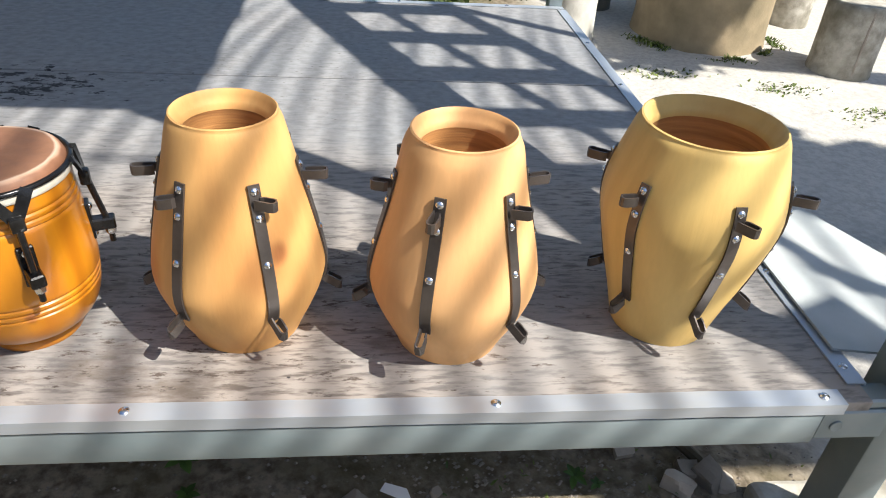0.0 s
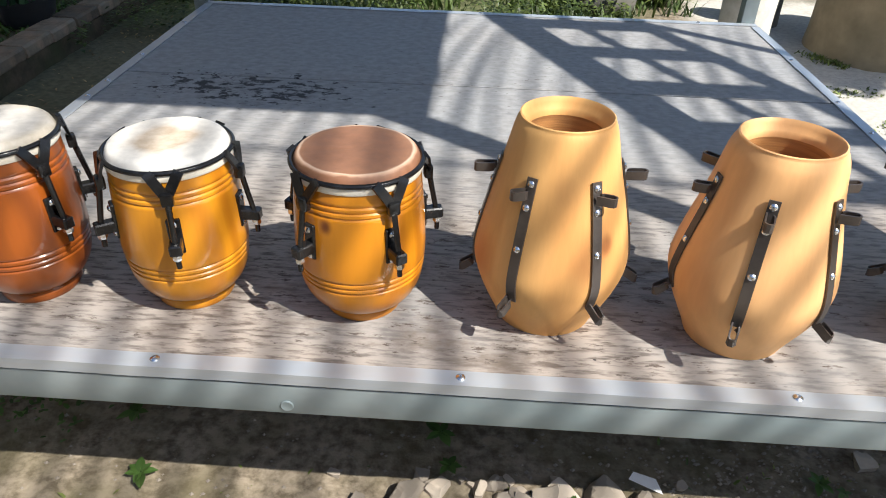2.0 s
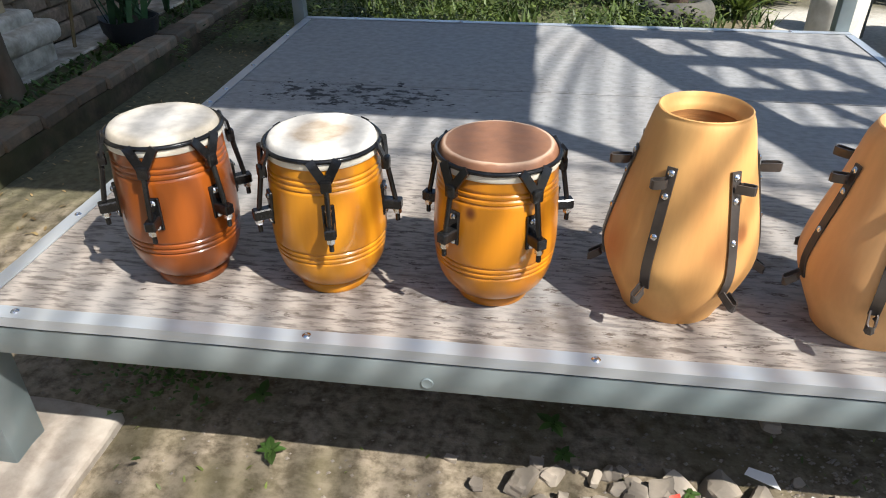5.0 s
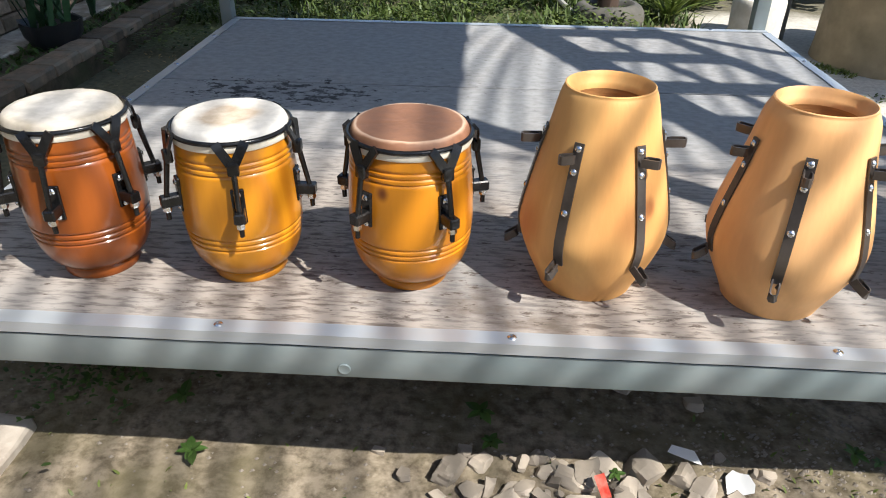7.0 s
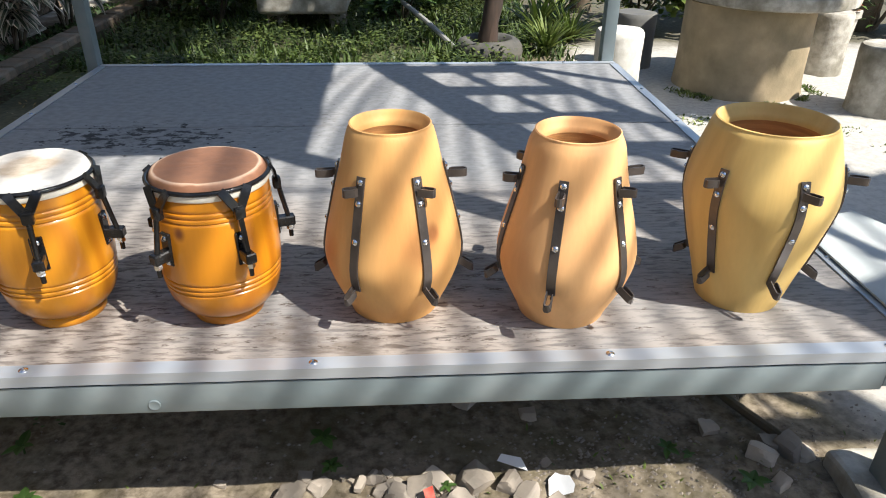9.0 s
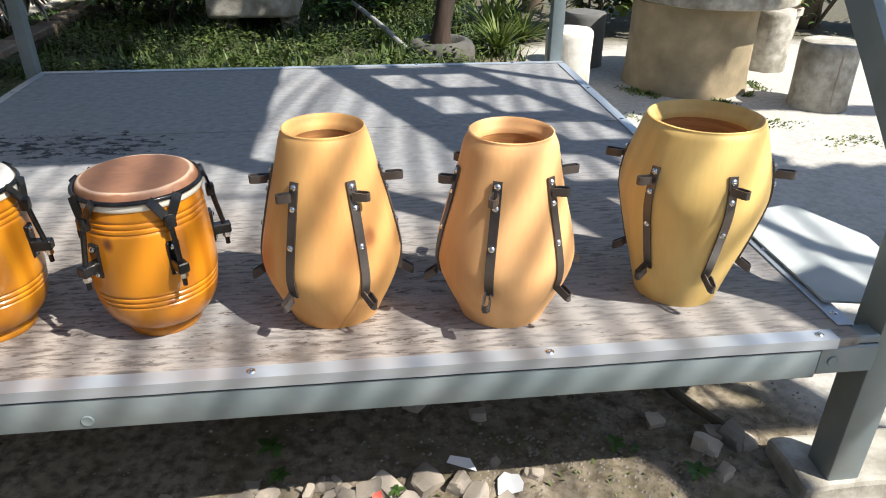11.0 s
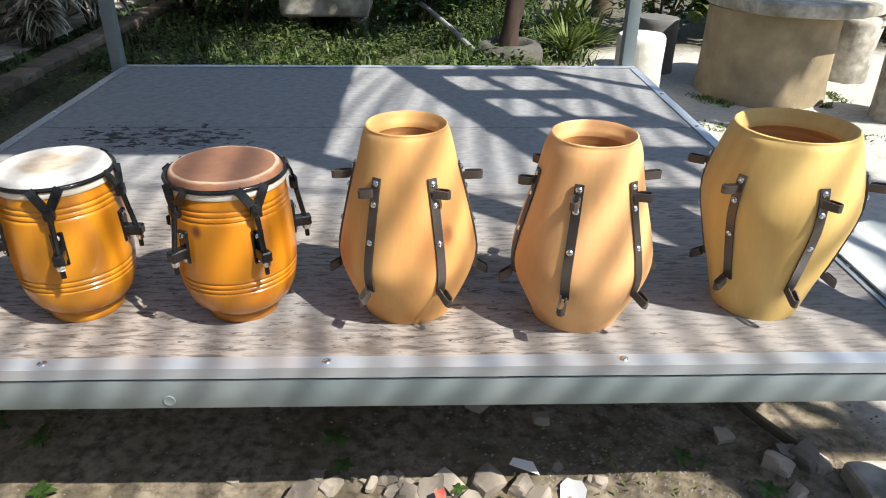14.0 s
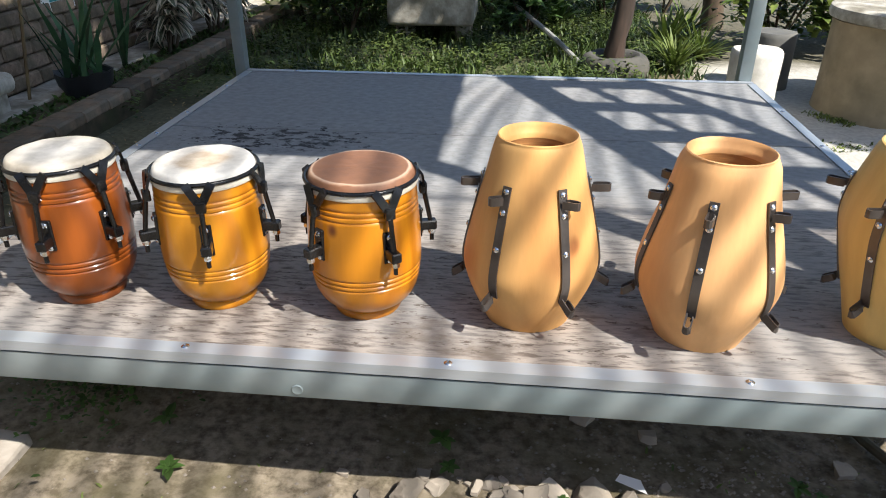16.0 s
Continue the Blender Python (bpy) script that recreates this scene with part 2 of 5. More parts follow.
def leafy(name, a, b, rough=0.5):
    m = mat(name, a, rough, scale=6, second=b, amount=1.0, bump=0, contrast=(0.4, 0.6), spec=0.4)
    nt = m.node_tree
    bs = nt.nodes["Principled BSDF"]
    geo = nt.nodes.new("ShaderNodeNewGeometry")
    old = bs.inputs["Base Color"].links[0].from_socket
    hs = nt.nodes.new("ShaderNodeHueSaturation")
    mr = nt.nodes.new("ShaderNodeMapRange")
    mr.inputs[3].default_value, mr.inputs[4].default_value = 0.55, 1.5
    nt.links.new(geo.outputs["Random Per Island"], mr.inputs[0])
    nt.links.new(mr.outputs[0], hs.inputs["Value"])
    nt.links.new(old, hs.inputs["Color"])
    nt.links.new(hs.outputs[0], bs.inputs["Base Color"])
    out = nt.nodes["Material Output"]
    tr = nt.nodes.new("ShaderNodeBsdfTranslucent")
    nt.links.new(hs.outputs[0], tr.inputs[0])
    mix = nt.nodes.new("ShaderNodeMixShader")
    mix.inputs[0].default_value = 0.3
    nt.links.new(bs.outputs[0], mix.inputs[1])
    nt.links.new(tr.outputs[0], mix.inputs[2])
    nt.links.new(mix.outputs[0], out.inputs[0])
    return m


M_GRASS = leafy("grass_blades", (0.075, 0.115, 0.022), (0.03, 0.055, 0.012))
M_COVER = leafy("ground_cover_leaves", (0.10, 0.13, 0.03), (0.035, 0.06, 0.014))
M_LEAF = leafy("green_leaves", (0.07, 0.13, 0.03), (0.04, 0.08, 0.02))
M_YLEAF = leafy("yellow_green_leaves", (0.19, 0.23, 0.06), (0.07, 0.11, 0.02))
M_PLEAF = leafy("dull_leaf_heart", (0.13, 0.14, 0.09), (0.06, 0.075, 0.04))
M_PEDGE = leafy("cream_leaf_margin", (0.62, 0.58, 0.47), (0.45, 0.38, 0.30))
M_INNER = mat("raw_drum_inside", (0.56, 0.27, 0.085), 0.8, scale=9, second=(0.26, 0.11, 0.035), stretch=(0.6, 0.6, 9), amount=0.8, bump=0.5)
M_RLEAF = leafy("red_leaves", (0.35, 0.07, 0.04), (0.22, 0.12, 0.04))
M_DRY = leafy("dry_leaf", (0.30, 0.22, 0.10), (0.20, 0.13, 0.06))


def wood(name, light, dark, rough, coat, knot, spots=(), figure=0.2):
    """Turned wood: growth rings run up the shell, a few darker blotches."""
    m = bpy.data.materials.new(name)
    m.use_nodes = True
    nt = m.node_tree
    b = nt.nodes["Principled BSDF"]
    tc = nt.nodes.new("ShaderNodeTexCoord")
    oi = nt.nodes.new("ShaderNodeObjectInfo")
    add = nt.nodes.new("ShaderNodeVectorMath")
    nt.links.new(tc.outputs["Object"], add.inputs[0])
    nt.links.new(oi.outputs["Random"], add.inputs[1])
    mp = nt.nodes.new("ShaderNodeMapping")
    mp.inputs["Scale"].default_value = (1, 1, 0.22)
    mp.inputs["Rotation"].default_value = (0.12, 0.2, 0)
    nt.links.new(add.outputs[0], mp.inputs[0])
    warp = nt.nodes.new("ShaderNodeTexNoise")
    warp.inputs["Scale"].default_value = 7
    warp.inputs["Detail"].default_value = 3
    nt.links.new(mp.outputs[0], warp.inputs["Vector"])
    wave = nt.nodes.new("ShaderNodeTexWave")
    wave.wave_type = "RINGS"
    wave.inputs["Scale"].default_value = 9
    wave.inputs["Distortion"].default_value = 5
    wave.inputs["Detail"].default_value = 4
    wave.inputs["Detail Scale"].default_value = 1.2
    nt.links.new(mp.outputs[0], wave.inputs["Vector"])
    r1 = nt.nodes.new("ShaderNodeValToRGB")
    r1.color_ramp.elements[0].position, r1.color_ramp.elements[1].position = 0.0, 0.8
    r1.color_ramp.elements[0].color = (*[a + (c - a) * figure for a, c in zip(light, dark)], 1)
    r1.color_ramp.elements[1].color = (*light, 1)
    nt.links.new(wave.outputs[1], r1.inputs[0])
    r2 = nt.nodes.new("ShaderNodeValToRGB")
    r2.color_ramp.elements[0].position, r2.color_ramp.elements[1].position = 0.46, 0.70
    r2.color_ramp.elements[0].color = (0, 0, 0, 1)
    r2.color_ramp.elements[1].color = (knot,) * 3 + (1,)
    nt.links.new(warp.outputs[0], r2.inputs[0])
    mx = nt.nodes.new("ShaderNodeMix")
    mx.data_type = "RGBA"
    nt.links.new(r2.outputs[0], mx.inputs[0])
    nt.links.new(r1.outputs[0], mx.inputs[6])
    mx.inputs[7].default_value = (*dark, 1)
    toned = mx.outputs[2]
    for place, size, strength, tone in spots:
        off = nt.nodes.new("ShaderNodeVectorMath")
        off.operation = "SUBTRACT"
        nt.links.new(tc.outputs["Object"], off.inputs[0])
        off.inputs[1].default_value = place
        stretch = nt.nodes.new("ShaderNodeVectorMath")
        stretch.operation = "MULTIPLY"
        nt.links.new(off.outputs[0], stretch.inputs[0])
        stretch.inputs[1].default_value = (1, 1, 0.8)
        wob = nt.nodes.new("ShaderNodeVectorMath")
        wob.operation = "MULTIPLY_ADD"
        nt.links.new(warp.outputs[1], wob.inputs[0])
        wob.inputs[1].default_value = (size * 0.5,) * 3
        nt.links.new(stretch.outputs[0], wob.inputs[2])
        dist = nt.nodes.new("ShaderNodeVectorMath")
        dist.operation = "LENGTH"
        nt.links.new(wob.outputs[0], dist.inputs[0])
        near = nt.nodes.new("ShaderNodeMapRange")
        near.interpolation_type = "SMOOTHSTEP"
        near.inputs[1].default_value, near.inputs[2].default_value = size * 0.25, size * 1.15
        near.inputs[3].default_value, near.inputs[4].default_value = strength, 0
        nt.links.new(dist.outputs["Value"], near.inputs[0])
        sm = nt.nodes.new("ShaderNodeMix")
        sm.data_type = "RGBA"
        nt.links.new(near.outputs[0], sm.inputs[0])
        nt.links.new(toned, sm.inputs[6])
        sm.inputs[7].default_value = (*tone, 1)
        toned = sm.outputs[2]
    fine = nt.nodes.new("ShaderNodeTexNoise")
    fine.inputs["Scale"].default_value = 160
    fine.inputs["Detail"].default_value = 3
    fm = nt.nodes.new("ShaderNodeMapping")
    fm.inputs["Scale"].default_value = (1, 1, 0.07)
    nt.links.new(tc.outputs["Object"], fm.inputs[0])
    nt.links.new(fm.outputs[0], fine.inputs["Vector"])
    hs = nt.nodes.new("ShaderNodeHueSaturation")
    mr = nt.nodes.new("ShaderNodeMapRange")
    mr.inputs[3].default_value, mr.inputs[4].default_value = 0.93, 1.06
    nt.links.new(fine.outputs[0], mr.inputs[0])
    nt.links.new(mr.outputs[0], hs.inputs["Value"])
    nt.links.new(toned, hs.inputs["Color"])
    nt.links.new(hs.outputs[0], b.inputs["Base Color"])
    b.inputs["Roughness"].default_value = rough
    b.inputs["Specular IOR Level"].default_value = 0.25
    b.inputs["Coat Weight"].default_value = coat
    b.inputs["Coat Roughness"].default_value = 0.09
    bp = nt.nodes.new("ShaderNodeBump")
    bp.inputs["Strength"].default_value = 0.05 if coat else 0.12
    bp.inputs["Distance"].default_value = 0.002
    nt.links.new(fine.outputs[0], bp.inputs["Height"])
    nt.links.new(bp.outputs[0], b.inputs["Normal"])
    return m


KNOT = (0.20, 0.075, 0.03)
M_RAW = [wood("raw_wood_golden", (0.73, 0.412, 0.150), (0.50, 0.22, 0.065), 0.55, 0, 0.65,
              [((0.068, -0.078, 0.176), 0.016, 0.95, KNOT), ((0.062, -0.084, 0.170), 0.045, 0.55, (0.42, 0.16, 0.05)), ((-0.118, -0.045, 0.135), 0.05, 0.7, (0.42, 0.14, 0.05)),
               ((0.0, -0.085, 0.262), 0.022, 0.35, (0.42, 0.20, 0.07)), ((-0.035, -0.085, 0.235), 0.05, 0.4, (0.50, 0.25, 0.08)),
               ((0.045, -0.075, 0.225), 0.05, 0.35, (0.52, 0.26, 0.085)), ((0.02, -0.108, 0.115), 0.03, 0.35, (0.50, 0.26, 0.09)), ((-0.02, -0.10, 0.06), 0.05, 0.3, (0.54, 0.30, 0.10))]),
         wood("raw_wood_pinkish", (0.78, 0.445, 0.195), (0.56, 0.27, 0.10), 0.55, 0, 0.55, [((-0.01, -0.085, 0.27), 0.03, 0.35, (0.46, 0.24, 0.09)), ((-0.085, -0.06, 0.13), 0.07, 0.45, (0.56, 0.25, 0.09)),
                                                                                                        ((0.05, -0.075, 0.20), 0.05, 0.3, (0.56, 0.28, 0.10))]),
         wood("raw_wood_yellow", (0.67, 0.465, 0.165), (0.50, 0.29, 0.085), 0.5, 0, 0.5)]
M_LACQ = [wood("red_brown_lacquer", (0.26, 0.064, 0.008), (0.09, 0.02, 0.004), 0.32, 0.6, 0.7, (), 0.5), wood("amber_lacquer", (0.54, 0.215, 0.012), (0.30, 0.088, 0.006), 0.32, 0.6, 0.8, (), 0.5),
          wood("knotty_amber_lacquer", (0.54, 0.20, 0.010), (0.30, 0.085, 0.006), 0.32, 0.6, 0.8, [((-0.0305, -0.0885, 0.1885), 0.0120, 0.95, (0.10, 0.02, 0.005)),
                                                                                     ((0.0445, -0.084, 0.082), 0.010, 0.8, (0.16, 0.04, 0.01)), ((-0.085, -0.045, 0.115), 0.012, 0.6, (0.20, 0.05, 0.01))], 0.5)]


def skin_mat(name, stops, mottle, wobble=0.045):
    """Drum skin: tones by distance from its middle, with uneven edges and fine mottling."""
    m = mat(name, mottle, 0.6, scale=55, second=tuple(c * 0.45 for c in mottle), amount=0.9, bump=0.2)
    nt = m.node_tree
    bs = nt.nodes["Principled BSDF"]
    tc = nt.nodes.new("ShaderNodeTexCoord")
    ns = nt.nodes.new("ShaderNodeTexNoise")
    ns.inputs["Scale"].default_value = 22
    ns.inputs["Detail"].default_value = 4
    nt.links.new(tc.outputs["Object"], ns.inputs["Vector"])
    wob = nt.nodes.new("ShaderNodeVectorMath")
    wob.operation = "MULTIPLY_ADD"
    nt.links.new(ns.outputs[1], wob.inputs[0])
    wob.inputs[1].default_value = (wobble, wobble, 0)
    nt.links.new(tc.outputs["Object"], wob.inputs[2])
    flat = nt.nodes.new("ShaderNodeVectorMath")
    flat.operation = "MULTIPLY_ADD"
    nt.links.new(wob.outputs[0], flat.inputs[0])
    flat.inputs[1].default_value = (1, 1, 0)
    flat.inputs[2].default_value = (-wobble / 2, -wobble / 2, 0)
    ln = nt.nodes.new("ShaderNodeVectorMath")
    ln.operation = "LENGTH"
    nt.links.new(flat.outputs[0], ln.inputs[0])
    sc = nt.nodes.new("ShaderNodeMath")
    sc.operation = "MULTIPLY"
    nt.links.new(ln.outputs["Value"], sc.inputs[0])
    sc.inputs[1].default_value = 10
    rp = nt.nodes.new("ShaderNodeValToRGB")
    while len(rp.color_ramp.elements) < len(stops):
        rp.color_ramp.elements.new(0.5)
    for e, (p, c) in zip(rp.color_ramp.elements, stops):
        e.position, e.color = p, (*c, 1)
    nt.links.new(sc.outputs[0], rp.inputs[0])
    mx = nt.nodes.new("ShaderNodeMix")
    mx.data_type = "RGBA"
    mx.inputs[0].default_value = 0.6
    nt.links.new(bs.inputs["Base Color"].links[0].from_socket, mx.inputs[6])
    nt.links.new(rp.outputs[0], mx.inputs[7])
    nt.links.new(mx.outputs[2], bs.inputs["Base Color"])
    return m


M_SKIN = [skin_mat("grey_cream_skin", [(0.1, (0.52, 0.50, 0.47)), (0.4, (0.38, 0.36, 0.33)), (0.65, (0.52, 0.48, 0.42)), (0.88, (0.46, 0.37, 0.24))], (0.53, 0.51, 0.47)),
          skin_mat("white_stained_skin", [(0.1, (0.50, 0.38, 0.25)), (0.36, (0.40, 0.27, 0.15)), (0.52, (0.62, 0.57, 0.50)), (0.9, (0.70, 0.68, 0.63))], (0.66, 0.63, 0.57)),
          skin_mat("brown_skin", [(0.2, (0.19, 0.085, 0.046)), (0.6, (0.21, 0.095, 0.052)), (0.77, (0.24, 0.115, 0.062)), (0.797, (0.70, 0.53, 0.40)), (0.815, (0.60, 0.40, 0.27)), (0.845, (0.22, 0.09, 0.042))], (0.25, 0.125, 0.07), 0.010)]
M_COLLAR = mat("cream_skin_collar", (0.72, 0.68, 0.58), 0.6, scale=60, second=(0.55, 0.48, 0.36), amount=0.6, bump=0.2)

# ---- mesh helpers ----


def link(name, bm, material, smooth=0.6):
    me = bpy.data.meshes.new(name)
    bmesh.ops.recalc_face_normals(bm, faces=bm.faces)
    bm.to_mesh(me)
    bm.free()
    me.materials.append(material)
    if smooth:
        me.shade_smooth()
        me.set_sharp_from_angle(angle=smooth)
    return me


def part(name, bm, material, parent, label="", m=None, smooth=0.6):
    ob = new(name, link(name, bm, material, smooth))
    ob.parent = parent
    if m is not None:
        ob.matrix_basis = m
    if label:
        ob["label"] = label
    return ob


def thing(name, bm, material, label, category, group="", kind="", m=None, smooth=0.6):
    ob = new(name, link(name, bm, material, smooth))
    if m is not None:
        ob.matrix_basis = m
    return tagged(ob, label, category, group, kind)


def base(name, m, label, category, group="", kind=""):
    ob = new(name)
    ob.empty_display_size = 0.05
    ob.matrix_basis = m
    return tagged(ob, label, category, group, kind)


def box(bm, lo, hi, bevel=0.0, m=None, seg=1):
    g = bmesh.ops.create_cube(bm, size=1)
    c = [(a + b) / 2 for a, b in zip(lo, hi)]
    s = [abs(b - a) for a, b in zip(lo, hi)]
    bmesh.ops.scale(bm, vec=s, verts=g["verts"])
    bmesh.ops.translate(bm, vec=c, verts=g["verts"])
    vs = g["verts"]
    if bevel:
        es = list({e for v in vs for e in v.link_edges})
        r = bmesh.ops.bevel(bm, geom=es, offset=bevel, segments=seg, affect="EDGES", profile=0.5)
        vs = list({v for f in r["faces"] for v in f.verts} | {v for v in vs if v.is_valid})
    if m is not None:
        bmesh.ops.transform(bm, matrix=m, verts=vs)
    return bm


def lathe(bm, profile, seg=48, m=None, wobble=0.0):
    """Turns a profile of (radius, height) round z; a radius of 0 closes it."""
    rings = []
    for r, z in profile:
        if r <= 1e-6:
            rings.append([bm.verts.new((0, 0, z))])
        else:
            rings.append([bm.verts.new((r * math.cos(2 * math.pi * i / seg) * (1 + wobble * math.sin(2 * 2 * math.pi * i / seg + z * 9)),
                                        r * math.sin(2 * math.pi * i / seg), z)) for i in range(seg)])
    for a, b in zip(rings, rings[1:]):
        for i in range(seg):
            j = (i + 1) % seg
            if len(a) == 1 and len(b) == 1:
                continue
            if len(a) == 1:
                bm.faces.new((a[0], b[j], b[i]))
            elif len(b) == 1:
                bm.faces.new((a[i], a[j], b[0]))
            else:
                bm.faces.new((a[i], a[j], b[j], b[i]))
    if m is not None:
        bmesh.ops.transform(bm, matrix=m, verts=[v for r in rings for v in r])
    return bm


def tube(bm, pts, radius, seg=8, caps=True):
    """A round bar along points; radius is one number or one for each point."""
    pts = [Vector(p) for p in pts]
    rad = radius if isinstance(radius, (list, tuple)) else [radius] * len(pts)
    rings, up = [], Vector((0.123, 0.05, 1)).normalized()
    for i, p in enumerate(pts):
        d = (pts[min(i + 1, len(pts) - 1)] - pts[max(i - 1, 0)]).normalized()
        u = d.cross(up if abs(d.dot(up)) < 0.95 else Vector((1, 0, 0.1))).normalized()
        w = d.cross(u)
        rings.append([bm.verts.new(p + rad[i] * (u * math.cos(2 * math.pi * k / seg) + w * math.sin(2 * math.pi * k / seg))) for k in range(seg)])
    for a, b in zip(rings, rings[1:]):
        for k in range(seg):
            bm.faces.new((a[k], a[(k + 1) % seg], b[(k + 1) % seg], b[k]))
    if caps:
        bm.faces.new(rings[0])
        bm.faces.new(rings[-1])
    return bm


def ribbon(bm, pts, side, width, thick):
    """A flat bar along points: side is the direction of its width at each point."""
    pts = [Vector(p) for p in pts]
    rings = []
    for i, p in enumerate(pts):
        d = (pts[min(i + 1, len(pts) - 1)] - pts[max(i - 1, 0)]).normalized()
        s = (Vector(side) - d * d.dot(Vector(side))).normalized()
        n = d.cross(s)
        rings.append([bm.verts.new(p + s * a * width / 2 + n * b * thick / 2) for a, b in ((-1, -1), (1, -1), (1, 1), (-1, 1))])
    for a, b in zip(rings, rings[1:]):
        for k in range(4):
            bm.faces.new((a[k], a[(k + 1) % 4], b[(k + 1) % 4], b[k]))
    bm.faces.new(rings[0])
    bm.faces.new(rings[-1])
    return bm


def spline(points, n):
    """n + 1 points on a smooth line through the given ones."""
    P = [Vector(p) for p in points]
    out = []
    for k in range(n + 1):
        s = k / n * (len(P) - 1)
        i = min(int(s), len(P) - 2)
        t = s - i
        a, b, c, d = P[max(i - 1, 0)], P[i], P[i + 1], P[min(i + 2, len(P) - 1)]
        out.append(0.5 * (2 * b + (c - a) * t + (2 * a - 5 * b + 4 * c - d) * t * t + (3 * b - a - 3 * c + d) * t ** 3))
    return out


def screw_head(bm, r, h, m=None):
    lathe(bm, [(0, h * 0.75), (r * 0.25, h * 0.75), (r * 0.3, h), (r * 0.65, h * 0.85), (r, h * 0.35), (r, 0), (0, 0)], 12, m)
    return bm


def blade_mesh(name, blades, material):
    """Many thin leaves, each a bent strip: (root, tip offset, width, bend)."""
    verts, faces = [], []
    for p, d, w, bend in blades:
        p, d = Vector(p), Vector(d)
        s = d.cross(Vector((0, 0, 1)))
        s = s.normalized() if s.length > 1e-4 else Vector((1, 0, 0))
        k = len(verts)
        mid = p + d * 0.5 + Vector((0, 0, bend * d.length))
        verts += [p - s * w * 0.35, p + s * w * 0.35, mid + s * w * 0.5, mid - s * w * 0.5, p + d]
        faces += [(k, k + 1, k + 2, k + 3), (k + 3, k + 2, k + 4)]
    me = bpy.data.meshes.new(name)
    me.from_pydata([tuple(v) for v in verts], [], faces)
    me.materials.append(material)
    return me


def leaf_cloud(rng, centre, size, count, leaf, up=0.3):
    """Leaves filling an uneven ellipsoid of clumps."""
    out, clumps = [], [(Vector((rng.uniform(-1, 1), rng.uniform(-1, 1), rng.uniform(-0.7, 1))), rng.uniform(0.25, 0.5)) for _ in range(9)]
    for _ in range(count):
        c, r = rng.choice(clumps)
        p = c * 0.65 + Vector((rng.gauss(0, 1), rng.gauss(0, 1), rng.gauss(0, 1))) * r * 0.55
        p = Vector((p.x * size[0], p.y * size[1], max(p.z * size[2], -size[2] * 0.95)))
        a = rng.uniform(0, 6.283)
        k = leaf * rng.uniform(0.6, 1.3)
        d = Vector((math.cos(a), math.sin(a), rng.uniform(-0.5, up + 0.4))).normalized() * k
        out.append((Vector(centre) + p, d, k * rng.uniform(0.35, 0.5), 0.12))
    return out

# ---- ground and setting ----
TOP = 0.45
LEFT, RIGHT, BACK = -0.10, 1.885, 1.90


def ground_z(x, y):
    """The ground rises a little behind the platform and is heaped at the rubble in front of it."""
    t = min(max((y - 0.9) / 1.6, 0), 1)
    z = 0.062 + 0.010 * t * t * (3 - 2 * t)
    if -3 < x < 5 and -2 < y < 6:
        z += 0.012 * noise.noise((x * 2.1, y * 2.1, 0)) + 0.006 * noise.noise((x * 9, y * 9, 3)) + 0.0035 * noise.noise((x * 31, y * 31, 7))
        z += 0.018 * math.exp(-((x - 1.55) / 0.35) ** 2 - ((y - 0.12) / 0.16) ** 2)
    return z


def axis_steps(lo, hi, step, far):
    mid = [lo + i * step for i in range(int((hi - lo) / step) + 1)]
    a, b, s = lo, hi, step
    low, high = [], []
    while a > -far:
        s *= 1.6
        a, b = a - s, b + s
        low.append(a)
        high.append(b)
    return low[::-1] + mid + high


gx, gy = axis_steps(-1.0, 3.6, 0.028, 300), axis_steps(-0.5, 2.4, 0.028, 300)
gverts = [(x, y, ground_z(x, y)) for y in gy for x in gx]
nx = len(gx)
gfaces = [(j * nx + i, j * nx + i + 1, (j + 1) * nx + i + 1, (j + 1) * nx + i) for j in range(len(gy) - 1) for i in range(nx - 1)]
gme = bpy.data.meshes.new("ground")
gme.from_pydata(gverts, [], gfaces)
gme.materials.append(M_DIRT)
gme.shade_smooth()
tagged(new("ground", gme), "dry brown dirt ground with stains and small stones", "ground", kind="structure")

# raised bed along the brick wall, with a curb of bricks
bm = bmesh.new()
box(bm, (-1.50, -3, -0.1), (-1.06, 7, 0.175))
thing("planting_bed", bm, M_SOIL, "dark raised soil bed between brick curb and wall", "planting bed", kind="structure")
bm = bmesh.new()
box(bm, (-1.495, -3, 0.1), (-1.28, 7, 0.188), 0.006)
thing("pavement", bm, M_CONC, "narrow grey concrete strip along the foot of the brick wall", "pavement", kind="structure")
bm = bmesh.new()
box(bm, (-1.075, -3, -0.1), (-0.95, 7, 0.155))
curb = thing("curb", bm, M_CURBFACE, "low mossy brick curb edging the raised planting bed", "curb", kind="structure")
bm = bmesh.new()
box(bm, (-1.75, -3, -0.1), (-1.505, 7, 2.6))
wall_west = thing("wall_west", bm, M_MORTAR, "dark rough brick wall with deep joints", "wall", kind="structure")


